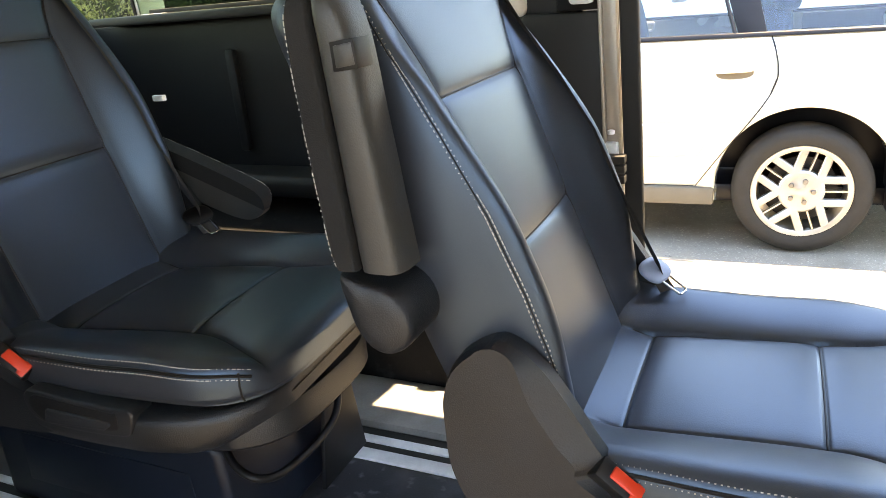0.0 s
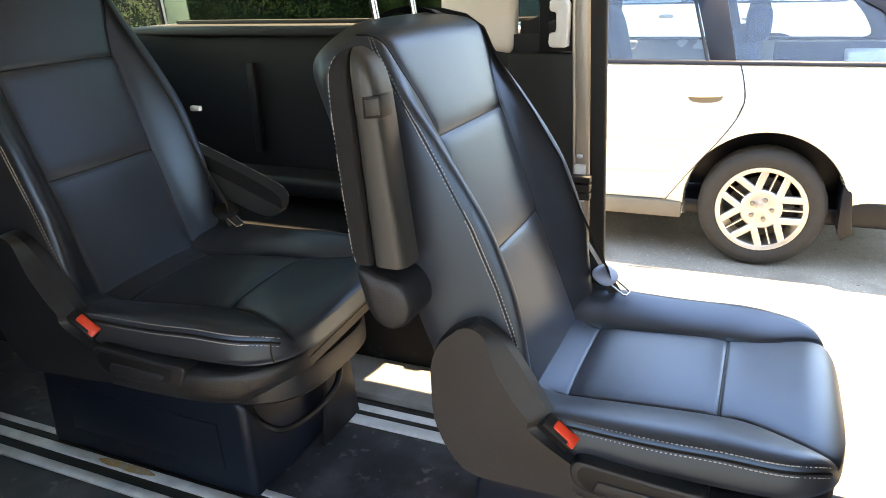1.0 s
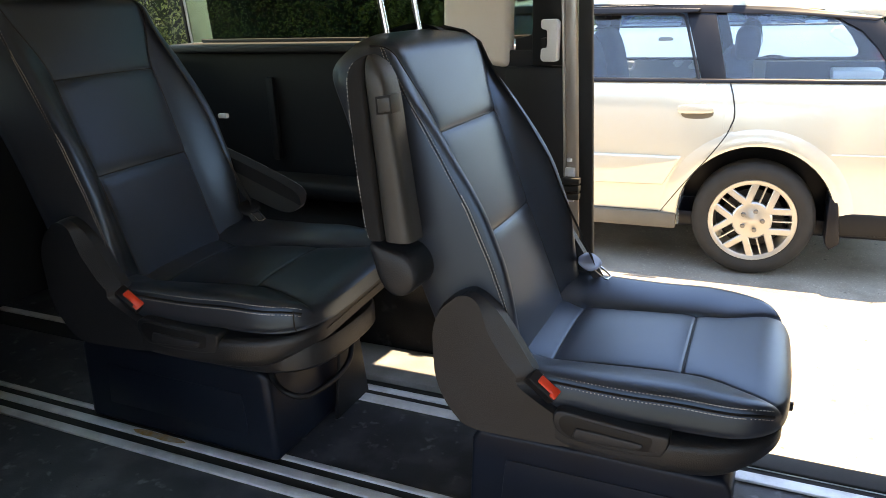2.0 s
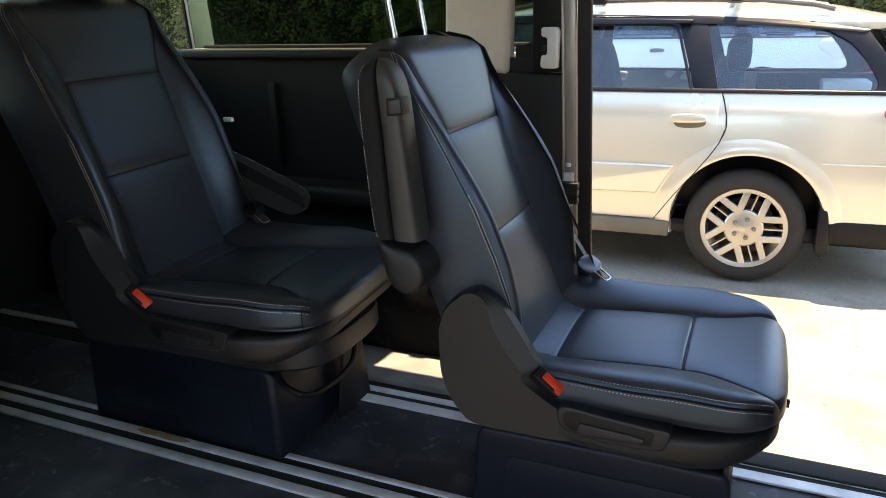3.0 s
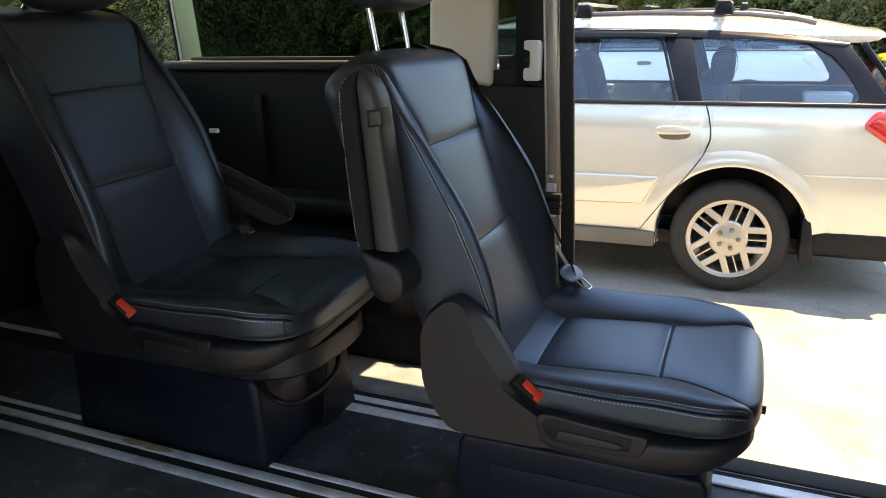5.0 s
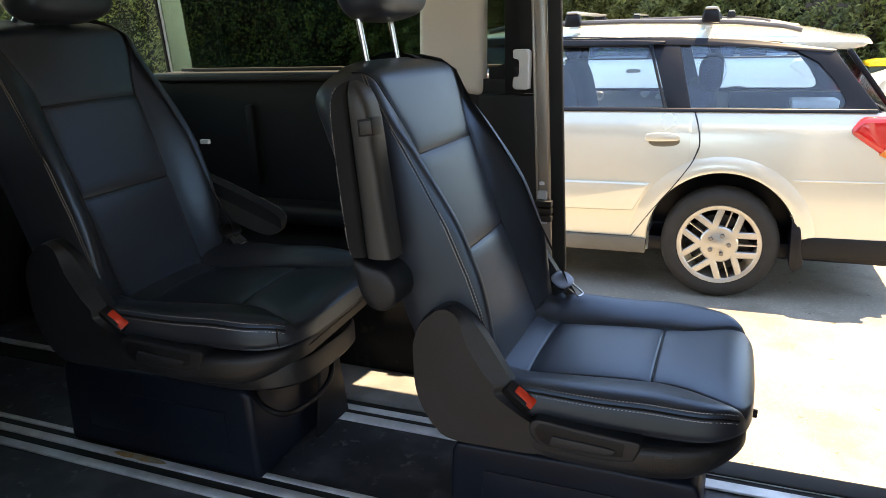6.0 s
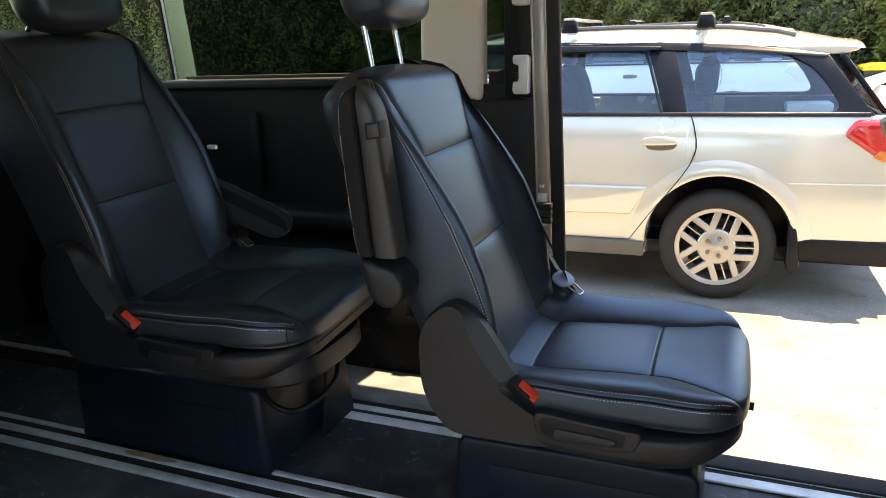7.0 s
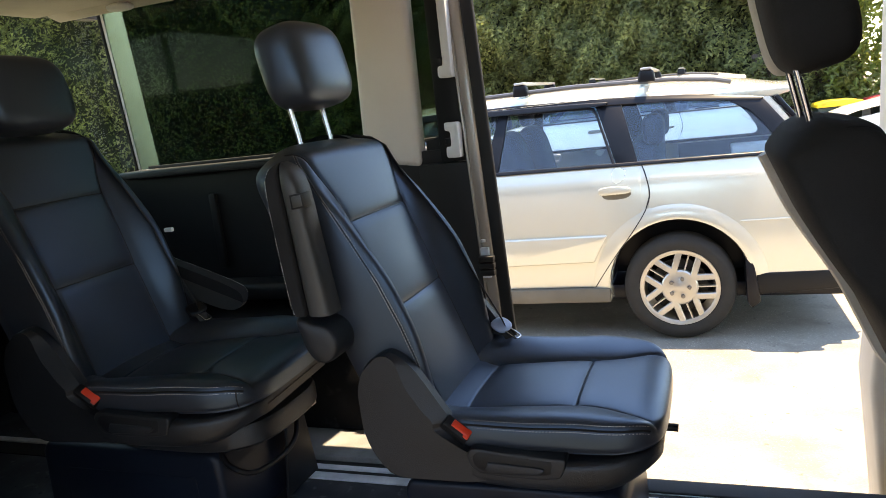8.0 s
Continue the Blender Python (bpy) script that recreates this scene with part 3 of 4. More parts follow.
FLOOR_END = 1.25
structure("floor", box(-2.1, -0.14, 0.5, 1.8, -0.04, 0, bm=box(-2.1, -0.62, 0.2, 0.5, -0.04, 0, bm=box(-0.14, 2.2, 0.5, FLOOR_END, -0.04, 0))), MAT, "dusty dark rubber floor of the van", "floor")
structure("door_step", box(-0.14, 1.0, FLOOR_END, 1.585, -0.26, -0.22, 0.01), PLASTIC, "grey plastic entry step under the sliding door", "step")
structure("step_riser", box(-0.14, 1.0, FLOOR_END - 0.02, FLOOR_END, -0.26, -0.042), BLACK, "black riser of the entry step", "step")
structure("door_step_near", box(-0.62, 1.0, 0.2, 0.5, -0.26, -0.22, 0.01), PLASTIC, "grey plastic entry step of the near door", "step")
structure("step_riser_near", box(-0.62, 1.0, 0.48, 0.5, -0.26, -0.042), BLACK, "black riser of the near step", "step")
structure("sill_trim", box(-0.12, 0.98, 1.2, FLOOR_END + 0.012, 0.001, 0.012, 0.005), RUBBER, "black rubber sill strip along the floor edge", "trim")
# side wall on the far side: lower lining, ledge, pillars, header
wall = structure("wall_far", box(-2.1, -0.2, 1.74, 1.9, -0.3, 0.86), TRIM, "dark lining below the side window", "wall")
part("armrest_shelf", box(-1.6, -0.5, 1.6, 1.738, 0.4, 0.46, 0.02, 3), TRIM, wall)
part("lining_ridge", box(-1.18, -1.15, 1.715, 1.738, 0.5, 0.78, 0.008, 2), TRIM, wall)
structure("wheel_arch_lining", prism([(1.43, 0), (1.44, 0.2), (1.5, 0.34), (1.738, 0.38), (1.738, 0)], -2.08, -0.2, 0.02, 3, place=lambda x, y, z: Vector((y, x, z))), LINING, "dark moulded wheel arch lining", "wall")
structure("window_ledge", box(-1.6, -0.545, 1.66, 1.86, 0.862, 0.885, 0.008, 3), RUBBER, "dark ledge under the side window", "trim")
structure("header_far", prism([(1.47, 1.49), (1.53, 1.43), (1.57, 1.415), (1.592, 1.43), (1.585, 1.56), (1.47, 1.56)], -0.235, 1.2, 0.01, 2, place=lambda x, y, z: Vector((y, x, z)), bm=prism([(1.6, 1.515), (1.66, 1.475), (1.7, 1.462), (1.722, 1.47), (1.715, 1.56), (1.6, 1.56)], -1.7, -0.237, 0.01, 2, place=lambda x, y, z: Vector((y, x, z)), bm=box(-1.66, -0.14, 1.756, 1.87, 1.502, 1.56, 0.01))), HEADLINE, "beige lining above the side window", "trim")
structure("roof_skin", box(-1.76, 2.3, 0.1, 1.585, 1.562, 1.6, 0.02), BRONZE, "bronze painted van roof", "roof")
structure("ceiling", box(-1.7, 2.2, 0.2, 1.6, 1.47, 1.5, 0.01), HEADLINE, "beige cloth headliner", "ceiling")
pane = structure("window_1", prism([(-1.583, 0.886), (-0.24, 0.886), (-0.24, 1.5), (-1.628, 1.5)], 1.846, 1.85), VANGLASS, "green tinted side window pane", "window")
pane.visible_shadow = False
part("window_seal", box(-1.53, -0.24, 1.83, 1.845, 0.886, 0.898, 0.003), RUBBER, pane)
pillar = structure("pillar_rear", prism([(-1.605, 0.87), (-1.588, 0.87), (-1.637, 1.53), (-1.655, 1.53)], 1.857, 1.965, 0.004), PALE, "pale painted rear pillar", "pillar")
part("pillar_seal", prism([(-1.612, 0.87), (-1.6065, 0.87), (-1.6565, 1.5), (-1.662, 1.5)], 1.85, 1.87, 0.002), RUBBER, pillar)
trim = structure("pillar_trim", prism([(-0.53, 0.84), (-0.325, 0.81), (-0.312, 1.47), (-0.51, 1.47)], 1.724, 1.79, 0.02, 4), BEIGE, "light beige plastic pillar trim", "trim")
part("glass_edge", prism([(-0.315, 0.82), (-0.205, 0.82), (-0.205, 1.42), (-0.236, 1.42), (-0.243, 1.2), (-0.25, 0.96), (-0.256, 0.925), (-0.268, 0.903), (-0.29, 0.895), (-0.315, 0.893)], 1.76, 1.86, 0.004), RUBBER, pane)
post = structure("door_post", prism([(-0.117, -0.3), (-0.08, -0.3), (-0.1365, 1.43), (-0.1745, 1.43)], 1.7, 1.765, 0.008, 3), BRONZE, "bronze painted door post", "pillar")
part("door_seal", prism([(-0.079, -0.28), (-0.036, -0.28), (-0.094, 1.43), (-0.1355, 1.43)], 1.698, 1.714, 0.007, 3), RUBBER, post, "black rubber door seal")
part("post_lip", prism([(-0.126, -0.1), (-0.119, -0.1), (-0.17, 1.42), (-0.177, 1.42)], 1.688, 1.72, 0.003), BRONZE, post)
latch = thing("door_striker", pose(-0.128, 1.69, 0), "worn metal striker on the door post", "latch")
part("plate", box(-0.014, 0.014, -0.006, 0.01, 0.44, 0.54, 0.003), ALU, latch)
for z in (0.455, 0.478, 0.5):
    part("claw", box(-0.016, 0.034, -0.03, -0.004, z - 0.002, z + 0.016, 0.003), DARKMETAL, latch)
part("screw", lathe_z(0.0, -0.008, 0.56, ((0.008, 0), (0.008, 0.008), (0.002, 0.01))), ALU, latch)
for z0, z1 in ((0.835, 0.955), (1.08, 1.38)):
    catch = thing("door_catch", pose(-0.192, 1.68, 0), "white plastic catch on the door post", "latch", "door catches")
    part("housing", prism([(-0.02, z0 + 0.008), (-0.014, z0), (0.026, z0), (0.029, z1 - 0.02), (0.022, z1 - 0.01), (-0.018, z1 - 0.01), (-0.018, z1 - 0.034), (-0.001, z1 - 0.038), (-0.001, z0 + 0.04), (-0.018, z0 + 0.034)], -0.02, 0.02, 0.005), CLIPWHITE, catch)
    part("slot", box(-0.017, -0.002, -0.021, 0.018, z0 + 0.036, z0 + 0.062, 0.002), BLACK, catch)
structure("catch_backing", box(-0.25, -0.16, 1.71, 1.75, 0.82, 1.43, 0.006), BLACK, "black backing strip beside the post", "trim")
structure("post_lining", box(-0.33, -0.132, 1.702, 1.738, 0.2, 0.818, 0.01), TRIM, "dark lining beside the door post", "trim")
structure("pillar_front", prism([(0.98, -0.35), (0.95, 0.1), (1.0, 0.6), (1.02, 1.42), (1.2, 1.42), (1.2, -0.35)], 1.68, 1.88, 0.02, 3), BEIGE, "beige lower front pillar of the door opening", "pillar")
structure("wall_far_front", box(1.2, 2.2, 1.74, 1.9, -0.3, 1.0), TRIM, "dark front door lining", "wall")
# near side, rear and front close the van; the unseen cab is walled up to darken the seats
structure("wall_near", box(-2.1, -0.62, 0.1, 0.2, -0.3, 1.4, bm=box(1.12, 2.2, 0.1, 0.2, -0.3, 1.4)), TRIM, "dark lining of the near side", "wall")
structure("header_near", box(-1.7, 2.2, 0.1, 0.2, 1.4, 1.56, bm=box(1.0, 1.12, 0.1, 0.2, -0.3, 1.4)), BRONZE, "bronze frame of the near side", "wall")
structure("wall_rear", box(-2.16, -2.1, 0.1, 1.9, -0.3, 0.868, bm=box(-2.1, -1.7, 0.2, 1.74, 0.845, 0.868, bm=box(-1.76, -1.7, 0.1, 1.9, 1.49, 1.56, bm=box(-1.76, -1.7, 0.1, 0.3, 0.87, 1.44)))), TRIM, "dark tailgate lining", "wall")
p3 = structure("window_2", box(-1.735, -1.73, 0.3, 1.9, 0.87, 1.488), CLEARGLASS, "lightly tinted tailgate pane", "window")
p3.visible_shadow = False
structure("tailgate_strut", prism([(1.405, 1.44), (1.425, 1.44), (1.385, 0.87), (1.355, 0.87)], -1.726, -1.7, 0.004, place=lambda x, y, z: Vector((y, x, z))), PALE, "pale upright behind the tailgate pane", "trim")
structure("body_side", box(-2.16, -0.24, 1.902, 1.93, -0.32, 0.866, 0.01, bm=box(1.2, 2.3, 1.902, 1.93, -0.32, 0.85, 0.01, bm=box(-2.16, -0.62, 0.07, 0.098, -0.32, 1.4, 0.01, bm=box(1.05, 2.3, 0.07, 0.098, -0.32, 0.86, 0.01)))), BRONZE, "bronze painted outer body sides of the van", "wall")
structure("wall_front", box(2.2, 2.3, 0.1, 1.9, -0.3, 1.56), TRIM, "dark wall added to close the unseen cab", "wall")
lamp = thing("ceiling_lamp", pose(-1.37, 1.665, 1.468), "small grey lamp in the headliner", "lamp")
part("housing", blob(0, 0, 0, 0.05, 0.03, 0.014, 0.7, 20, 10), CLIPWHITE, lamp)

# floor rails, one thing for each extrusion
def rail(m, runs, label):
    r = thing("floor_rail", m, label, "rail", "floor rails")
    for x0, x1, y0, y1 in runs:
        part("strip", box(x0, x1, y0, y1, 0.001, 0.008, 0.002), ALU, r, "scuffed aluminium strip")
    lo, hi = min(a[2] for a in runs), max(a[3] for a in runs)
    part("groove", box(min(a[0] for a in runs), max(a[1] for a in runs), lo + 0.002, hi - 0.002, 0.0005, 0.003), RUBBER, r, "black groove of the rail")
    return r


rail(pose(0, 0, 0), ((-2.09, 2.0, 0.742, 0.768), (-2.09, 2.0, 0.796, 0.822), (-2.09, 2.0, 0.846, 0.862)), "twin-slot aluminium floor rail")
rail(pose(0, 0, 0), ((-1.2, 2.0, 1.145, 1.178), (-1.2, 2.0, 1.2, 1.222), (-2.09, -1.25, 1.222, 1.25)), "aluminium floor rail by the door")
structure("rail_stain", loft([[(x, 0.809 + s * w, 0.0086) for s in (-1, -0.4, 0.4, 1)] for x, w in ((-1.0, 0.002), (-0.985, 0.008), (-0.96, 0.011), (-0.93, 0.009), (-0.9, 0.012), (-0.87, 0.01), (-0.85, 0.006), (-0.835, 0.002))], False, None, False), RUST, "orange stain on the floor rail", "stain")
structure("floor_panel", box(-1.0, -0.15, 1.25, 1.425, 0.001, 0.02, 0.004), FLOORSTRIP, "beige floor strip beside the lining", "trim")
rng = random.Random(3)
dust = bmesh.new()
for i in range(70):
    cx, cy = rng.choice(((-0.45, 1.03), (-0.45, 1.03), (-1.4, 0.98), (-1.0, 0.62), (-0.3, 0.6)))
    cx, cy = cx + rng.gauss(0, 0.1), cy + rng.gauss(0, 0.045)
    r = rng.uniform(0.001, 0.004) * (3 if rng.random() < 0.12 else 1)
    n = 9
    ring = [(cx + r * rng.uniform(0.5, 1.2) * math.cos(2 * math.pi * k / n), cy + r * rng.uniform(0.5, 1.2) * math.sin(2 * math.pi * k / n)) for k in range(n)]
    loft([[(x, y, 0.0003) for x, y in ring], [(cx + (x - cx) * 0.8, cy + (y - cy) * 0.8, 0.0011) for x, y in ring]], True, dust)
tagged(part("dust_specks", dust, DUST), "grey dust and crumbs on the floor", "dust", "", "stuff")

build_seat("van_seat", pose(0.16, 1.055, 0), "black leather van seat with stitched seams, reclined", [(-1, 0)])
left = build_seat("van_seat", pose(-0.705, 0.956, 0.088, 0, 0, 4), "black leather swivel van seat on a dark box", [(1, 117)], box_at=pose(-0.847, 1.035, 0) @ Matrix.Diagonal((1.19, 1, 1, 1)), box_top=0.234, recline=17.6, pan=0.245, head_at=(-0.37, 1.05))
# the swivel's plate and bracket belong to that seat
apron = []
for z, k in ((0.255, 0.9), (0.258, 0.97), (0.266, 1.0), (0.303, 1.0), (0.314, 0.98), (0.319, 0.9)):
    apron.append([(-0.68 + k * 0.238 * math.copysign(abs(math.cos(a)) ** 0.6, math.cos(a)), 0.985 + k * 0.2 * math.copysign(abs(math.sin(a)) ** 0.6, math.sin(a)), z) for a in (2 * math.pi * i / 64 for i in range(64))])
level = left.matrix_world.inverted()
for nm, bm, mat, label in (
        ("swivel_plate", loft(apron), PLASTIC, "rounded plastic swivel cover"),
        ("swivel_lever", tube(curved([(-0.6, 0.86, 0.25), (-0.555, 0.83, 0.215), (-0.515, 0.824, 0.2), (-0.498, 0.85, 0.184), (-0.495, 0.9, 0.173), (-0.495, 0.98, 0.169), (-0.5, 1.05, 0.187), (-0.54, 1.12, 0.235), (-0.58, 1.14, 0.26)]), 0.007, 10), BLACK, "black bent lever bar"),
        ("bracket", prism([(1.03, 0.009), (1.19, 0.009), (1.155, 0.235), (1.08, 0.235)], -0.55, -0.54, 0.003, 2, place=lambda x, y, z: Vector((y, x, z))), BLACK, "black steel support bracket"),
        ("lever_knob", box(-0.6, -0.49, 1.115, 1.15, 0.232, 0.25, 0.007, 3), BLACK, "black lever grip"),
        ("knob_tip", box(-0.4895, -0.484, 1.12, 1.145, 0.234, 0.248, 0.002), BEIGE, "pale lever tip")):
    part(nm, bm, mat, left, label).matrix_local = level
stop = part("belt_stop", box(-0.014, 0.014, -0.006, 0.006, -0.006, 0.006, 0.002), CLIPWHITE, left, "small white belt stop")
stop.matrix_local = level @ pose(-0.97, 1.25, 0.726)
front = build_seat("front_seat", pose(1.232, 1.03, -0.03), "black cloth front seat with tall headrest", [], belt=False, skin=CLOTH, recline=23.5, head_at=(-0.503, 1.12), head_size=1.15)


# ---- the parked wagon ----
BELT, GROUND = 1.114, -0.587


def side_y(z):
    """How far in the wagon's flank lies at a height."""
    return 0.03 + 0.06 * ((z - 0.72) / 0.45) ** 2 + 0.018 * (max(z - 0.98, 0) / 0.134) ** 2 if z > 0.72 else 0.03 + 0.05 * ((z - 0.72) / 0.45) ** 2


def lean(x, y, z):
    return Vector((x, y + 0.095 + (z - BELT) * 0.46, z))


def arch_z(x, hub, r=0.425):
    return 0.35 + math.sqrt(max(r * r - (x - hub) ** 2, 0)) if abs(x - hub) < r else 0.0


def flank(x0, x1, top, bottom, n=60):
    """A piece of flank between two heights that follows the wheel arches."""
    xs = sorted({x0 + (x1 - x0) * i / n for i in range(n + 1)} | {h + s * 0.425 * math.sin(k / 14 * math.pi / 2) for h in (0, -2.67) for s in (-1, 1) for k in range(15) if x0 < h + s * 0.425 * math.sin(k / 14 * math.pi / 2) < x1})
    rows = []
    for x in xs:
        lo = max(bottom(x), arch_z(x, 0), arch_z(x, -2.67))
        hi = max(top(x), lo + 0.002)
        nose = 0.3 * step(-3.1, -3.62, x) ** 2 + 0.22 * step(0.8, 1.12, x) ** 2
        rows.append([(x, side_y(lo + (hi - lo) * k / 10) + nose, lo + (hi - lo) * k / 10) for k in range(11)])
    return loft(rows, False, None, False)


DOOR_REAR = tuple((p[0], p[2]) for p in curved([(x, 0, z) for x, z in ((-0.187, 1.112), (-0.165, 1.05), (-0.145, 0.937), (-0.165, 0.86), (-0.193, 0.803), (-0.27, 0.69), (-0.36, 0.573), (-0.44, 0.46), (-0.513, 0.35))], 6))


def mirrored(bm):
    for v in bm.verts:
        v.co.y = 1.75 - v.co.y
    bmesh.ops.reverse_faces(bm, faces=bm.faces[:])
    return bm


def build_wheel(car, x, y, flip):
    wheel = part("wheel", lathe([(0.19, 0.2), (0.225, 0.2), (0.26, 0.205), (0.31, 0.2), (0.328, 0.18), (0.335, 0.14), (0.335, 0.05), (0.328, 0.02), (0.31, 0.0), (0.285, -0.008), (0.254, -0.006), (0.238, 0.004), (0.235, 0.02)], 64), TYRE, car, "worn black tyre")
    rim = part("rim", lathe([(0.24, 0.004), (0.237, -0.003), (0.223, -0.001), (0.212, 0.006), (0.208, 0.03), (0.195, 0.15)], 64), RIM, wheel, "silver alloy rim")
    for k in range(5):
        a = 2 * math.pi * (k + 0.01) / 5
        ca, sa = math.cos(a), math.sin(a)

        def bar(off, w, rows):
            return loft([[(r * ca - (off + u * w) * sa, d + q, r * sa + (off + u * w) * ca) for u, q in ((-0.5, 0.03), (-0.5, 0.005), (-0.38, 0), (0.38, 0), (0.5, 0.005), (0.5, 0.03))] for r, d in rows])
        for s in (-1, 1):
            part("spoke", bar(s * 0.06, 0.039, ((0.045, 0.004), (0.1, 0.0), (0.16, 0.001), (0.219, 0.005))), RIM, rim)
        part("rib", bar(0.0, 0.01, ((0.07, 0.012), (0.14, 0.01), (0.222, 0.012))), RIM, rim)
        nut = part("wheel_nut", lathe([(0.0005, -0.014), (0.0105, -0.014), (0.0125, -0.01), (0.0135, 0.004)], 10), NUT, rim)
        nut.location = (0.058 * ca, 0, 0.058 * sa)
    part("hub", lathe([(0.0005, -0.002), (0.03, -0.002), (0.034, 0.001), (0.102, 0.001), (0.11, 0.008), (0.111, 0.05)], 40), RIM, rim)
    part("brake_disc", lathe([(0.05, 0.07), (0.17, 0.07), (0.17, 0.09)], 40), DARKMETAL, wheel)
    wheel.matrix_local = pose(x, y, 0.335, 0, 0, 180 if flip else 0)
    return wheel


def build_wagon(m, paint, label, roof_rack=True, rack_front=-0.95, lamp=TAILRED):
    car = thing("wagon", m, label, "car", "parked cars")

    def belt(x):
        return BELT - 0.25 * step(-1.9, -3.5, x) - 0.02 * step(0.9, 1.1, x)

    def door_cut(x):
        return float(np.interp(x, [p[0] for p in DOOR_REAR[::-1]], [p[1] for p in DOOR_REAR[::-1]]))
    for side in (0, 1):
        done = mirrored if side else (lambda b: b)
        part("rear_quarter", done(flank(-0.506, 1.12, belt, lambda x: 0.41 if x > 0.4 else max(0.345, min(door_cut(x) + 0.006, 1.11)) if x < -0.15 else 0.41, 90)), paint, car)
        part("quarter_edge", done(loft([[(float(np.interp(z, [p[1] for p in DOOR_REAR[::-1]], [p[0] for p in DOOR_REAR[::-1]])) + 0.003 + u * 0.05, side_y(z) + 0.0015, z) for u in (0, 1)] for z in (0.8, 0.86, 0.9, 0.937, 0.98, 1.02, 1.05, 1.08, 1.112)], False, None, False)), paint, car)
        rows = []
        for i in range(41):
            u = i / 40
            row = []
            for k in range(13):
                z = 0.35 + (BELT - 0.006 - 0.35) * k / 12
                rear = float(np.interp(z, [p[1] for p in DOOR_REAR[::-1]], [p[0] for p in DOOR_REAR[::-1]])) - 0.004
                x = -1.19 + (rear + 1.19) * u
                row.append((x, side_y(z) + 0.002, z))
            rows.append(row)
        door = part("rear_door", done(loft(rows, False, None, False)), paint, car, "rear passenger door")
        handle = part("door_handle", done(prism(rounded([(-0.45, 0.955), (-0.44, 0.985), (-0.35, 0.995), (-0.27, 0.985), (-0.255, 0.965), (-0.27, 0.948), (-0.35, 0.943), (-0.43, 0.943)], 3), side_y(0.96) - 0.03, side_y(0.96) - 0.012, 0.006, 2)), paint, door)
        # raised darker plate paints the shadowed hollow under the handle
        part("handle_shade_plate", done(prism(rounded([(-0.43, 0.945), (-0.34, 0.965), (-0.26, 0.955), (-0.27, 0.922), (-0.34, 0.908), (-0.41, 0.915)], 3), side_y(0.95) - 0.005, side_y(0.95) + 0.02, 0.003)), CLAD, handle)
        swell = [np.interp(math.hypot(x, z - 0.35), (0.4, 0.428, 0.445, 0.465, 0.485, 0.505, 0.525), (0, 0.0145, 0.0145, 0.0125, 0.008, 0.0025, 0)) for x, z in DOOR_REAR]
        part("door_gap", done(tube([(x, side_y(z) - float(out), z) for (x, z), out in zip(DOOR_REAR, swell)], 0.003, 6)), CARBLACK, door)
        mould = [(-1.18, 0.69), (-0.41, 0.693), (-0.43, 0.66), (-0.505, 0.52), (-1.18, 0.508)]
        part("bumper_seam", done(tube([(x, side_y(0.74) - 0.001 + 0.22 * step(0.8, 1.12, x) ** 2, 0.738 + 0.012 * (x - 0.4)) for x in (0.36, 0.4, 0.5, 0.6, 0.7, 0.8, 0.88, 0.95, 1.0)], 0.005, 8)), paint, car)
        part("door_moulding", done(prism(mould, side_y(0.6) - 0.02, side_y(0.6) + 0.02, 0.012, 3)), paint, door, "raised lower door moulding")
        fore = part("front_door", done(flank(-2.24, -1.195, belt, lambda x: 0.35, 40)), paint, car)
        part("door_handle", done(prism(rounded([(-1.45, 0.955), (-1.44, 0.985), (-1.35, 0.995), (-1.27, 0.985), (-1.255, 0.965), (-1.27, 0.948), (-1.35, 0.943), (-1.43, 0.943)], 3), side_y(0.96) - 0.03, side_y(0.96) - 0.012, 0.006, 2)), CLAD if roof_rack and rack_front < -1 else paint, fore)
        part("front_wing", done(flank(-3.6, -2.246, belt, lambda x: 0.32, 60)), paint, car)
        part("sill", done(prism([(-2.24, 0.25), (-0.42, 0.25), (-0.42, 0.345), (-2.24, 0.345)], 0.035, 0.09, 0.012, 2)), CLAD, car, "grey plastic sill")
        # added black strip stands for the shade below the bumper
        part("under_bumper_shade", done(prism([(0.43, 0.28), (0.95, 0.315), (0.98, 0.42), (0.43, 0.412)], 0.04, 0.3, 0.012, 2)), BLACK, car, "black strip added for the shade under the bumper")
        for hub, y in ((0.0, 0), (-2.67, 0)):
            rings = []
            for i in range(41):
                a = math.pi * (-0.06 + 1.1 * i / 40)
                c, s = -math.cos(a), math.sin(a)
                def flare(r, y):
                    return (hub + r * c, y, 0.35 + r * s)
                rings.append([flare(0.41, 0.13), flare(0.418, 0.04)] + [flare(r, side_y(0.35 + r * s) - out) for r, out in ((0.421, 0.012), (0.428, 0.0145), (0.445, 0.0145), (0.465, 0.0125), (0.485, 0.008), (0.505, 0.0025), (0.525, -0.004))])
            part("wheel_arch", done(loft(rings, False, None, False)), paint, car, "flared wheel arch")
            part("arch_liner", done(loft([[(hub - 0.417 * math.cos(a), yy, 0.35 + 0.417 * math.sin(a)) for yy in (0.03, 0.5)] for a in (math.pi * i / 24 for i in range(25))], False, None, False)), CARBLACK, car)
            part("arch_wall", done(prism([(hub - 0.42 * math.cos(a), 0.35 + 0.42 * math.sin(a)) for a in (math.pi * i / 24 for i in range(25))], 0.46, 0.48)), CARBLACK, car)
            build_wheel(car, hub, 1.75 - 0.045 if side else 0.045, side)
        part("boot_lining", done(box(0.0, 0.9, 0.205, 0.225, 0.75, 1.106)), CARIN, car)
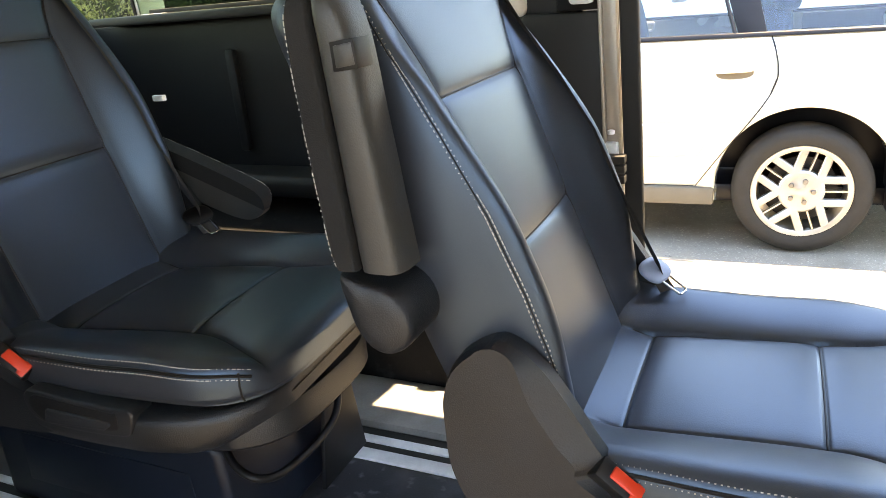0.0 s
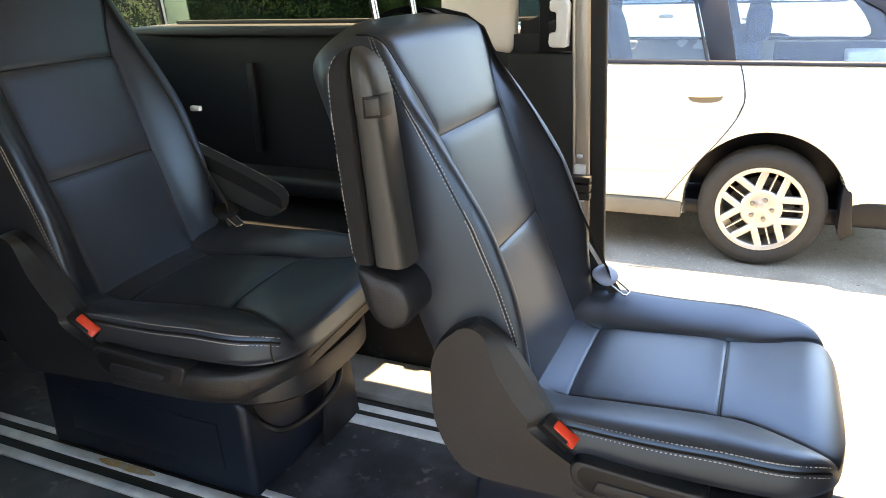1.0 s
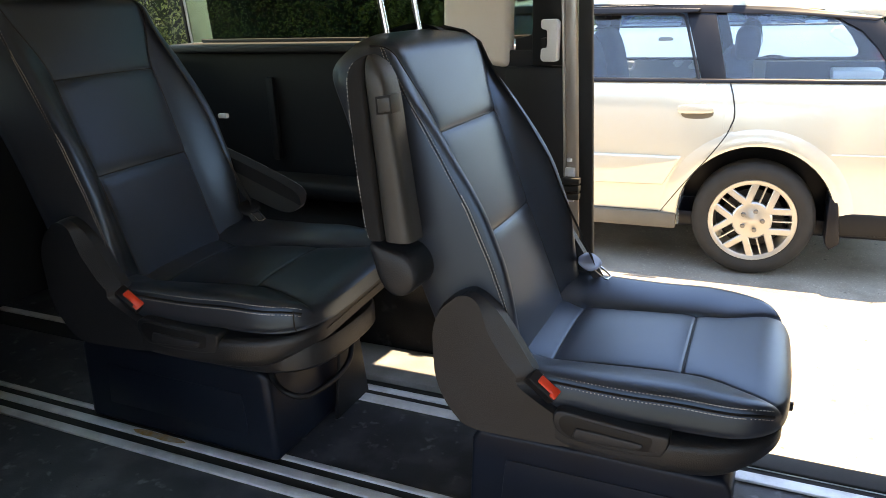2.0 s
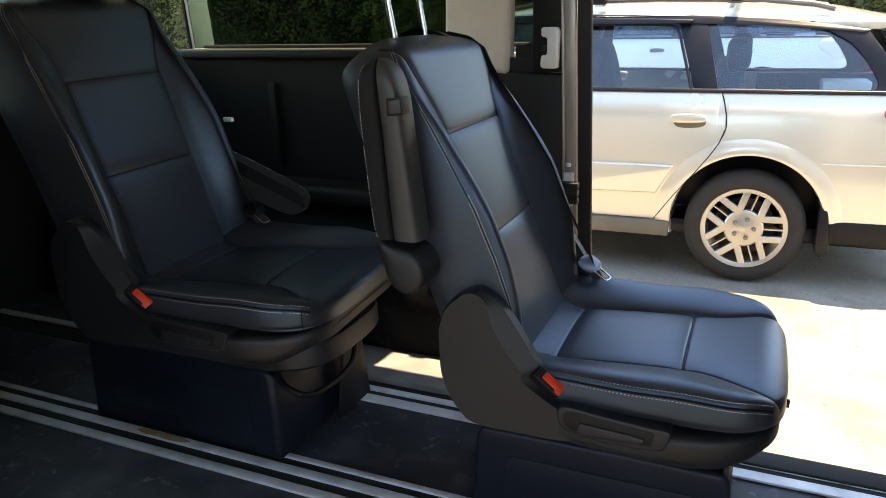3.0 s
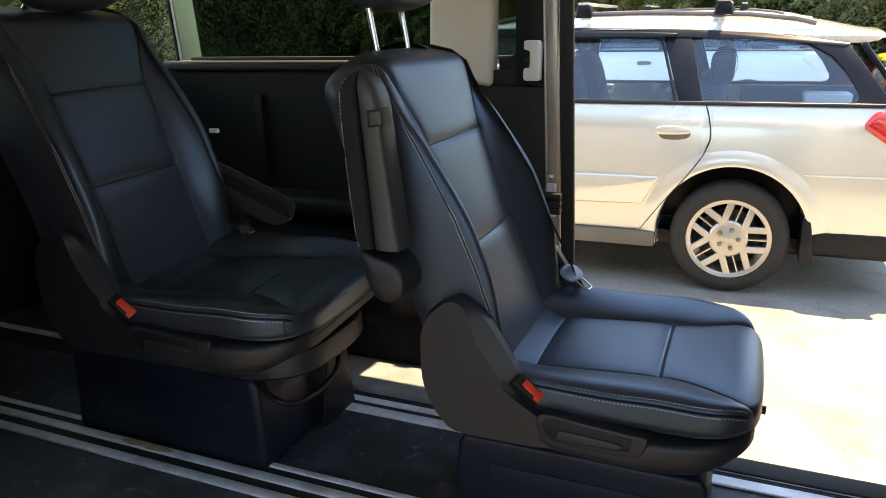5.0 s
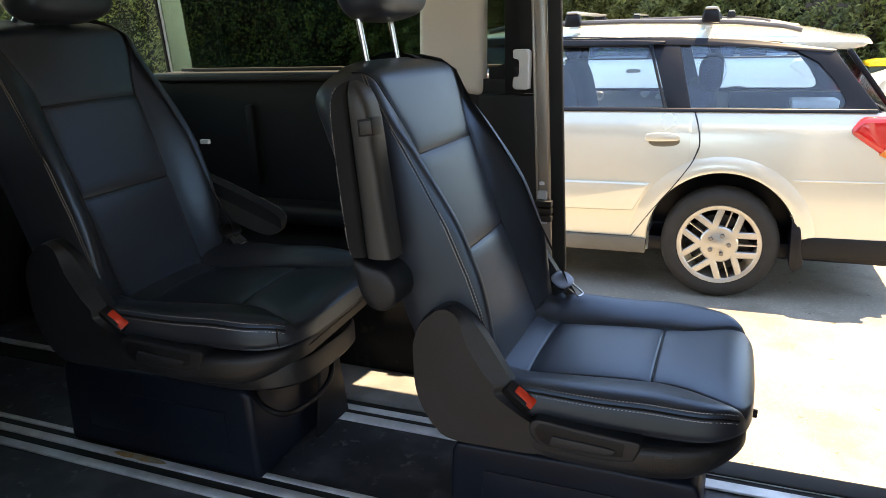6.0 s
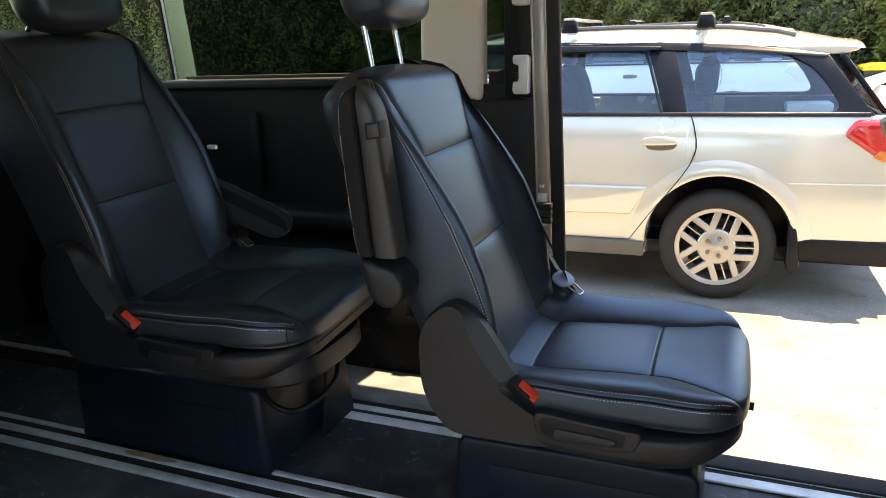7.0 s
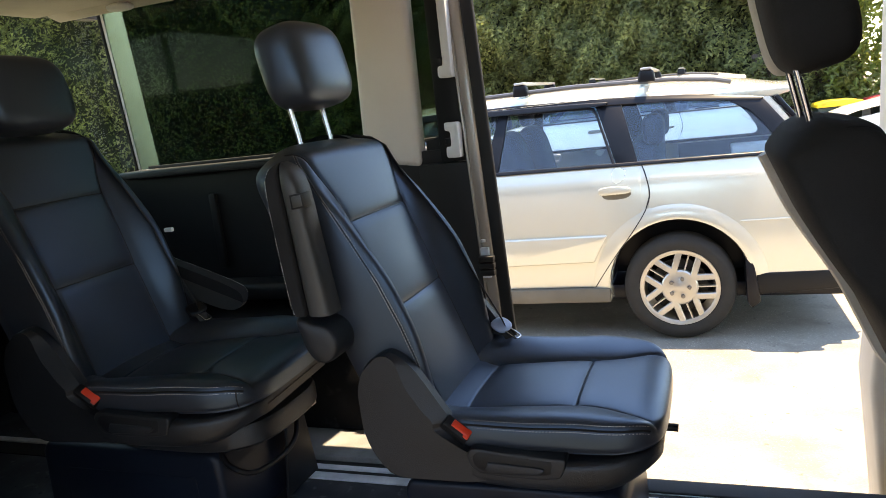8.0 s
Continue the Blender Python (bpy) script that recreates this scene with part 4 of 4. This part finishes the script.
        part("mud_flap", done(prism([(0.38, 0.5), (0.425, 0.5), (0.46, 0.24), (0.41, 0.2), (0.385, 0.24)], 0.03, 0.25, 0.008)), CARBLACK, car, "black mud flap")
        lens = part("tail_lamp", done(prism([(0.61, 1.01), (0.665, 1.09), (0.9, 1.1), (0.98, 0.86), (0.8, 0.87)], 0.025, 0.2, 0.03, 3)), lamp, car, "red and amber tail lamp" if lamp is TAILRED else "pale lamp cover")
        part("amber_band", done(prism([(0.76, 0.895), (0.79, 0.93), (0.97, 0.915), (0.98, 0.865), (0.81, 0.872)], 0.021, 0.06, 0.004)), TAILCLEAR if lamp is TAILRED else lamp, lens)
        # greenhouse
        frames = (("pillar_b", [(-1.19, 1.112), (-1.1, 1.112), (-1.03, 1.5), (-1.1, 1.5)]), ("pillar_c", [(-0.335, 1.112), (-0.205, 1.112), (-0.3, 1.478), (-0.46, 1.488)]),
                  ("pillar_d", [(0.52, 1.112), (0.76, 1.112), (0.52, 1.43), (0.36, 1.44), (0.33, 1.432), (0.44, 1.37), (0.52, 1.28), (0.575, 1.19), (0.585, 1.155), (0.57, 1.137), (0.54, 1.13)]), ("pillar_a", [(-2.35, 1.1), (-2.24, 1.1), (-1.65, 1.52), (-1.75, 1.54)]))
        for nm, pts in frames:
            part(nm, done(prism(pts, -0.008, 0.03, 0.006, 2, lean)), CARBLACK, car)
        part("roof_frame", done(prism([(-1.75, 1.5), (-1.03, 1.498), (-0.46, 1.486), (0.1, 1.46), (0.5, 1.42), (0.53, 1.44), (0.1, 1.5), (-0.4, 1.53), (-1.03, 1.545), (-1.7, 1.545)], -0.012, 0.03, 0.004, 1, lean)), CARBLACK, car)
        part("weathershield", done(prism([(-1.2, 1.492), (-0.52, 1.482), (-0.4, 1.486), (-0.38, 1.505), (-0.6, 1.515), (-1.2, 1.528)], -0.045, -0.01, 0.006, 2, lean)), CARBLACK, car, "dark plastic weathershield over the door window")
        part("window_edge", done(tube([tuple(lean(x, -0.006, z)) for x, z in ((-0.352, 1.12), (-0.4, 1.27), (-0.452, 1.43), (-0.475, 1.468), (-0.52, 1.478), (-1.03, 1.49))], 0.009, 8)), CARBLACK, car)
        part("belt_moulding", done(prism([(-2.3, 1.108), (0.74, 1.108), (0.74, 1.13), (-2.3, 1.13)], -0.016, 0.03, 0.005, 2, lean)), CARBLACK, car)
        for nm, pts in (("rear_door_window", [(-1.1, 1.115), (-0.335, 1.115), (-0.46, 1.49), (-1.03, 1.5)]), ("quarter_window", [(-0.205, 1.115), (0.66, 1.115), (0.45, 1.43), (-0.3, 1.48)]), ("front_door_window", [(-2.24, 1.1), (-1.19, 1.115), (-1.1, 1.5), (-1.65, 1.52)])):
            w = part(nm, done(prism(pts, 0.006, 0.009, 0, 1, lean)), CARGLASS, car, "lightly tinted car window")
            w.visible_shadow = False
    # roof
    rings = []
    for i in range(49):
        x = -1.8 + 2.5 * i / 48
        edge = 1.55 - 0.055 * step(-0.6, 0.6, x) - 0.03 * step(-1.2, -1.9, x) - 0.01 * step(0.45, 0.7, x)
        crown = 0.075 - 0.05 * step(0.3, 0.72, x)
        rings.append([(x, 0.272 + 1.206 * k / 24, edge - 0.02 * (abs(k / 12 - 1) ** 8) + crown * (1 - (k / 12 - 1) ** 2)) for k in range(25)])
    roof = part("roof", loft(rings, False, None, False), paint, car, "pale painted roof")
    part("roof_spoiler", prism([(0.25, 1.452), (0.5, 1.438), (0.6, 1.437), (0.665, 1.452), (0.68, 1.468), (0.66, 1.48), (0.6, 1.485), (0.25, 1.49)], 0.262, 1.488, 0.008, 3), paint, car)
    if roof_rack:
        for y in (0.34, 1.41):
            bar = part("roof_rail", tube([(-1.5, y, 1.585), (-1.3, y, 1.618), (-0.6, y, 1.622), (0.0, y, 1.6), (0.25, y, 1.57), (0.35, y, 1.545)], 0.016, 8), RAILGREY, car, "grey roof rail")
            for x in (rack_front, -0.14):
                part("rack_foot", prism([(-0.054, 1.6), (0.054, 1.6), (0.046, 1.655), (0.036, 1.676), (-0.036, 1.68), (-0.046, 1.66)], y - 0.035, y + 0.035, 0.012, 3, lambda a, b, c, x=x: Vector((a + x, b, c))), CARBLACK, bar, "black roof rack foot")
        for x in (rack_front, -0.14):
            part("cross_bar", box(x - 0.035, x + 0.035, 0.29, 1.46, 1.675, 1.691, 0.007), RIM, roof, "silver roof cross bar")
    gate = part("tailgate", prism([(0.83, 1.1), (0.98, 0.95), (1.03, 0.75), (1.06, 0.75), (1.01, 1.02), (0.87, 1.13), (0.84, 1.13)], 0.2, 1.55, 0.02, 2), paint, car, "painted lower tailgate")
    for y in (0.235, 1.475):
        part("gate_frame", prism([(0.6, 1.445), (0.575, 1.43), (0.815, 1.11), (0.85, 1.11)], y, y + 0.04, 0.008, 2), CARBLACK, gate)
    w = part("tailgate_pane", prism([(0.585, 1.437), (0.58, 1.434), (0.828, 1.11), (0.835, 1.11)], 0.277, 1.473), CARGLASS, gate, "tailgate glass")
    w.visible_shadow = False
    part("cargo_tray", prism([(0.36, 0.982), (0.58, 0.982), (0.6, 1.15), (0.34, 1.15)], 0.42, 0.62, 0.015, 2), CLIPWHITE, car, "white plastic tray in the boot")
    part("rear_bumper", prism([(0.95, 0.42), (1.1, 0.45), (1.13, 0.6), (1.1, 0.75), (0.95, 0.76)], 0.16, 1.59, 0.04, 3), paint, car)
    part("bonnet", loft([[(x, 0.2 + 1.35 * k / 16, z + 0.05 * (1 - (k / 8 - 1) ** 2)) for k in range(17)] for x, z in ((-2.3, 1.1), (-2.7, 1.05), (-3.2, 0.96), (-3.5, 0.86), (-3.62, 0.72), (-3.64, 0.4))], False, None, False), paint, car)
    w = part("windscreen", loft([[(x, y, z) for y in (0.25, 0.875, 1.5)] for x, z in ((-2.32, 1.11), (-1.78, 1.54))], False, None, False), CARGLASS, car)
    w.visible_shadow = False
    part("floor_pan", box(-3.4, 1.0, 0.15, 1.6, 0.24, 0.34, 0.02), CARBLACK, car)
    part("inner_handle", tube(curved([(-1.045, 1.56, 1.05), (-1.04, 1.55, 1.095), (-0.99, 1.545, 1.1), (-0.94, 1.55, 1.095), (-0.95, 1.56, 1.05), (-1.0, 1.56, 1.045), (-1.045, 1.56, 1.05)]), 0.009, 8), RIM, car, "silver inner door handle")
    part("parcel_shelf", box(0.0, 0.8, 0.24, 1.5, 0.94, 0.98, 0.02), CARIN, car)
    for x, y in ((-1.55, 0.48), (-1.55, 1.27)):
        s = part("front_seat", blob(0, 0, 0, 0.1, 0.24, 0.33, 0.6), CARIN, car, "dark cloth seat")
        s.matrix_local = pose(x + 0.5, y, 1.05, 0, -12, 0)
        h = part("headrest", blob(0, 0, 0.42, 0.05, 0.13, 0.09, 0.6, 20, 14), CARIN, s)
    part("rear_seat", blob(-0.18, 0.875, 0.95, 0.1, 0.62, 0.3, 0.4), CARIN, car, "dark cloth rear bench")
    for y in (0.42, 1.3):
        part("rear_headrest", blob(-0.12, y, 1.3, 0.07, 0.13, 0.1, 0.6, 20, 14), CARIN, car)
    return car


CAR = (0.347, 4.02, GROUND)
build_wagon(pose(*CAR, 0, 0, 1.0), SILVER, "champagne silver wagon parked on the concrete")
build_wagon(pose(0.35, 10.2, GROUND) @ Matrix.Diagonal((1, 1, 1.055, 1)), WHITECAR, "white wagon parked behind the silver one", True, -1.38, WHITECAR)
build_wagon(pose(5.55, 10.1, GROUND), WHITECAR, "white car standing near the bins", False)


# ---- outside ----
ground = bmesh.new()
bmesh.ops.create_grid(ground, x_segments=40, y_segments=40, size=400, matrix=Matrix.Translation((0, 0, GROUND)))
structure("ground", ground, CEMENT, "sunlit pale concrete yard", "ground")


def leaves(name, count, place, size, mat, label, category, seed):
    """Folded leaves, each of two faces, at points that place() gives."""
    g = np.random.default_rng(seed)
    p, out = place(g, count)
    d = g.normal(size=(count, 3)) * 0.8 + out
    d /= np.linalg.norm(d, axis=1)[:, None]
    a = np.cross(d, g.normal(size=(count, 3)))
    a /= np.linalg.norm(a, axis=1)[:, None]
    b = np.cross(d, a)
    s = size * g.uniform(0.6, 1.3, count)[:, None]
    tip, tail = p + a * s, p - a * s
    left, right = p + b * s * 0.42 + d * s * 0.18, p - b * s * 0.42 + d * s * 0.18
    v = np.stack([tail, left, tip, right], 1).reshape(-1, 3)
    i = np.arange(count)[:, None] * 4
    f = np.concatenate([i + [0, 1, 2], i + [0, 2, 3]])
    me = bpy.data.meshes.new(name)
    me.from_pydata(v.tolist(), [], f.tolist())
    me.materials.append(mat)
    return tagged(new(name, me), label, category, "", "stuff")


def hedge_face(x, z):
    return 13.0 + 0.26 * np.sin(x * 1.9 + 0.7 * np.sin(z * 2.1)) + 0.2 * np.sin(z * 3.3 + x * 0.8) + 0.16 * np.sin(x * 5.3 + z * 4.1 + np.sin(x * 2.3)) + 0.1 * np.sin(x * 11.7 - z * 9.1 + 2 * np.sin(z * 3.1))


def hedge_top(x):
    """The row's height; unseen taller trees past a gap and towards the rear of the van are added to block sky light."""
    return 4.7 + 4.3 * np.clip((x - 6.0) / 2.0, 0, 1) + 5.0 * np.clip((-4.5 - x) / 2.5, 0, 1) + 3.5 * np.clip((x + 0.2) / 0.8, 0, 1) * (x < 4)


def hedge_points(g, n):
    pick = g.random(n)
    x = np.where(pick < 0.5, g.uniform(-7, 2.9, n), np.where(pick < 0.85, g.uniform(-28, -7, n), g.uniform(7, 30, n)))
    z = g.uniform(GROUND, hedge_top(x), n)
    deep = g.exponential(0.16, n)
    y = hedge_face(x, z) + deep
    out = np.stack([0 * x, -1 + 0 * x, 0.7 + 0 * x], 1)
    return np.stack([x, y, z], 1), out


leaves("hedge_leaves", 300000, hedge_points, 0.05, LEAF, "dense dark green hedge foliage", "hedge", 5)
# dark sheet behind the leaves: the hedge's inner shade, put into its colour
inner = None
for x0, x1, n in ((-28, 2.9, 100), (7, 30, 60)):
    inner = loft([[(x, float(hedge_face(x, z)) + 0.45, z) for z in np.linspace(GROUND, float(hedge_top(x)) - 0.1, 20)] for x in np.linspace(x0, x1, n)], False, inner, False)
tagged(part("hedge_shade_sheet", inner, SHADE), "dark sheet for the shade inside the hedge", "hedge", "", "stuff")


def shrub_points(g, n):
    x = 2.3 + 5.7 * g.random(n) ** 1.2
    z = GROUND + (3.6 - 1.5 * np.clip((x - 2.7) / 0.8, 0, 1)) * g.random(n)
    y = 12.2 + 0.3 * np.sin(x * 3) + g.exponential(0.25, n)
    return np.stack([x, y, z], 1), np.stack([0 * x, -1 + 0 * x, 0.9 + 0 * x], 1)


leaves("shrub_leaves", 17000, shrub_points, 0.075, LEAFGOLD, "bright yellow-green shrub foliage", "shrub", 8)
fence = thing("paling_fence", pose(2.25, 12.95, GROUND), "weathered wooden paling fence beside the hedge", "fence")
for i in range(11):
    part("paling", box(-1.0 + i * 0.11, -0.9 + i * 0.11, 0, 0.02, 0, 1.9 + 0.03 * math.sin(i * 7.3), 0.004, 1), PALING, fence)
for x, lid, label in ((2.35, YELLOW, "dark wheelie bin with yellow lid"), (3.05, REDLID, "dark wheelie bin with red lid")):
    b = thing("wheelie_bin", pose(x, 11.9, GROUND), label, "bin", "bins")
    part("body", loft([[(sx * w, sy * w * 1.1, z) for sx, sy in ((-1, -1), (1, -1), (1, 1), (-1, 1))] for z, w in ((0.05, 0.22), (0.9, 0.28), (0.97, 0.29))]), BINBODY, b)
    part("lid", prism([(-0.32, 0.98), (0.32, 0.98), (0.3, 1.04), (0.15, 1.07), (-0.15, 1.07), (-0.3, 1.04)], -0.34, 0.34, 0.015, 2), lid, b)

# unseen wall and roof, added behind the camera to close the yard and shade the van's near side
structure("wall_yard", box(-30, 30, -9.2, -9, GROUND, 2.0), DARKWALL, "unseen plain wall added beyond the van's near side", "wall")
structure("shading_roof", box(-8, 8, -2.9, -0.5, 2.2, 2.3), DARKWALL, "unseen roof added to shade the van's near side", "roof")
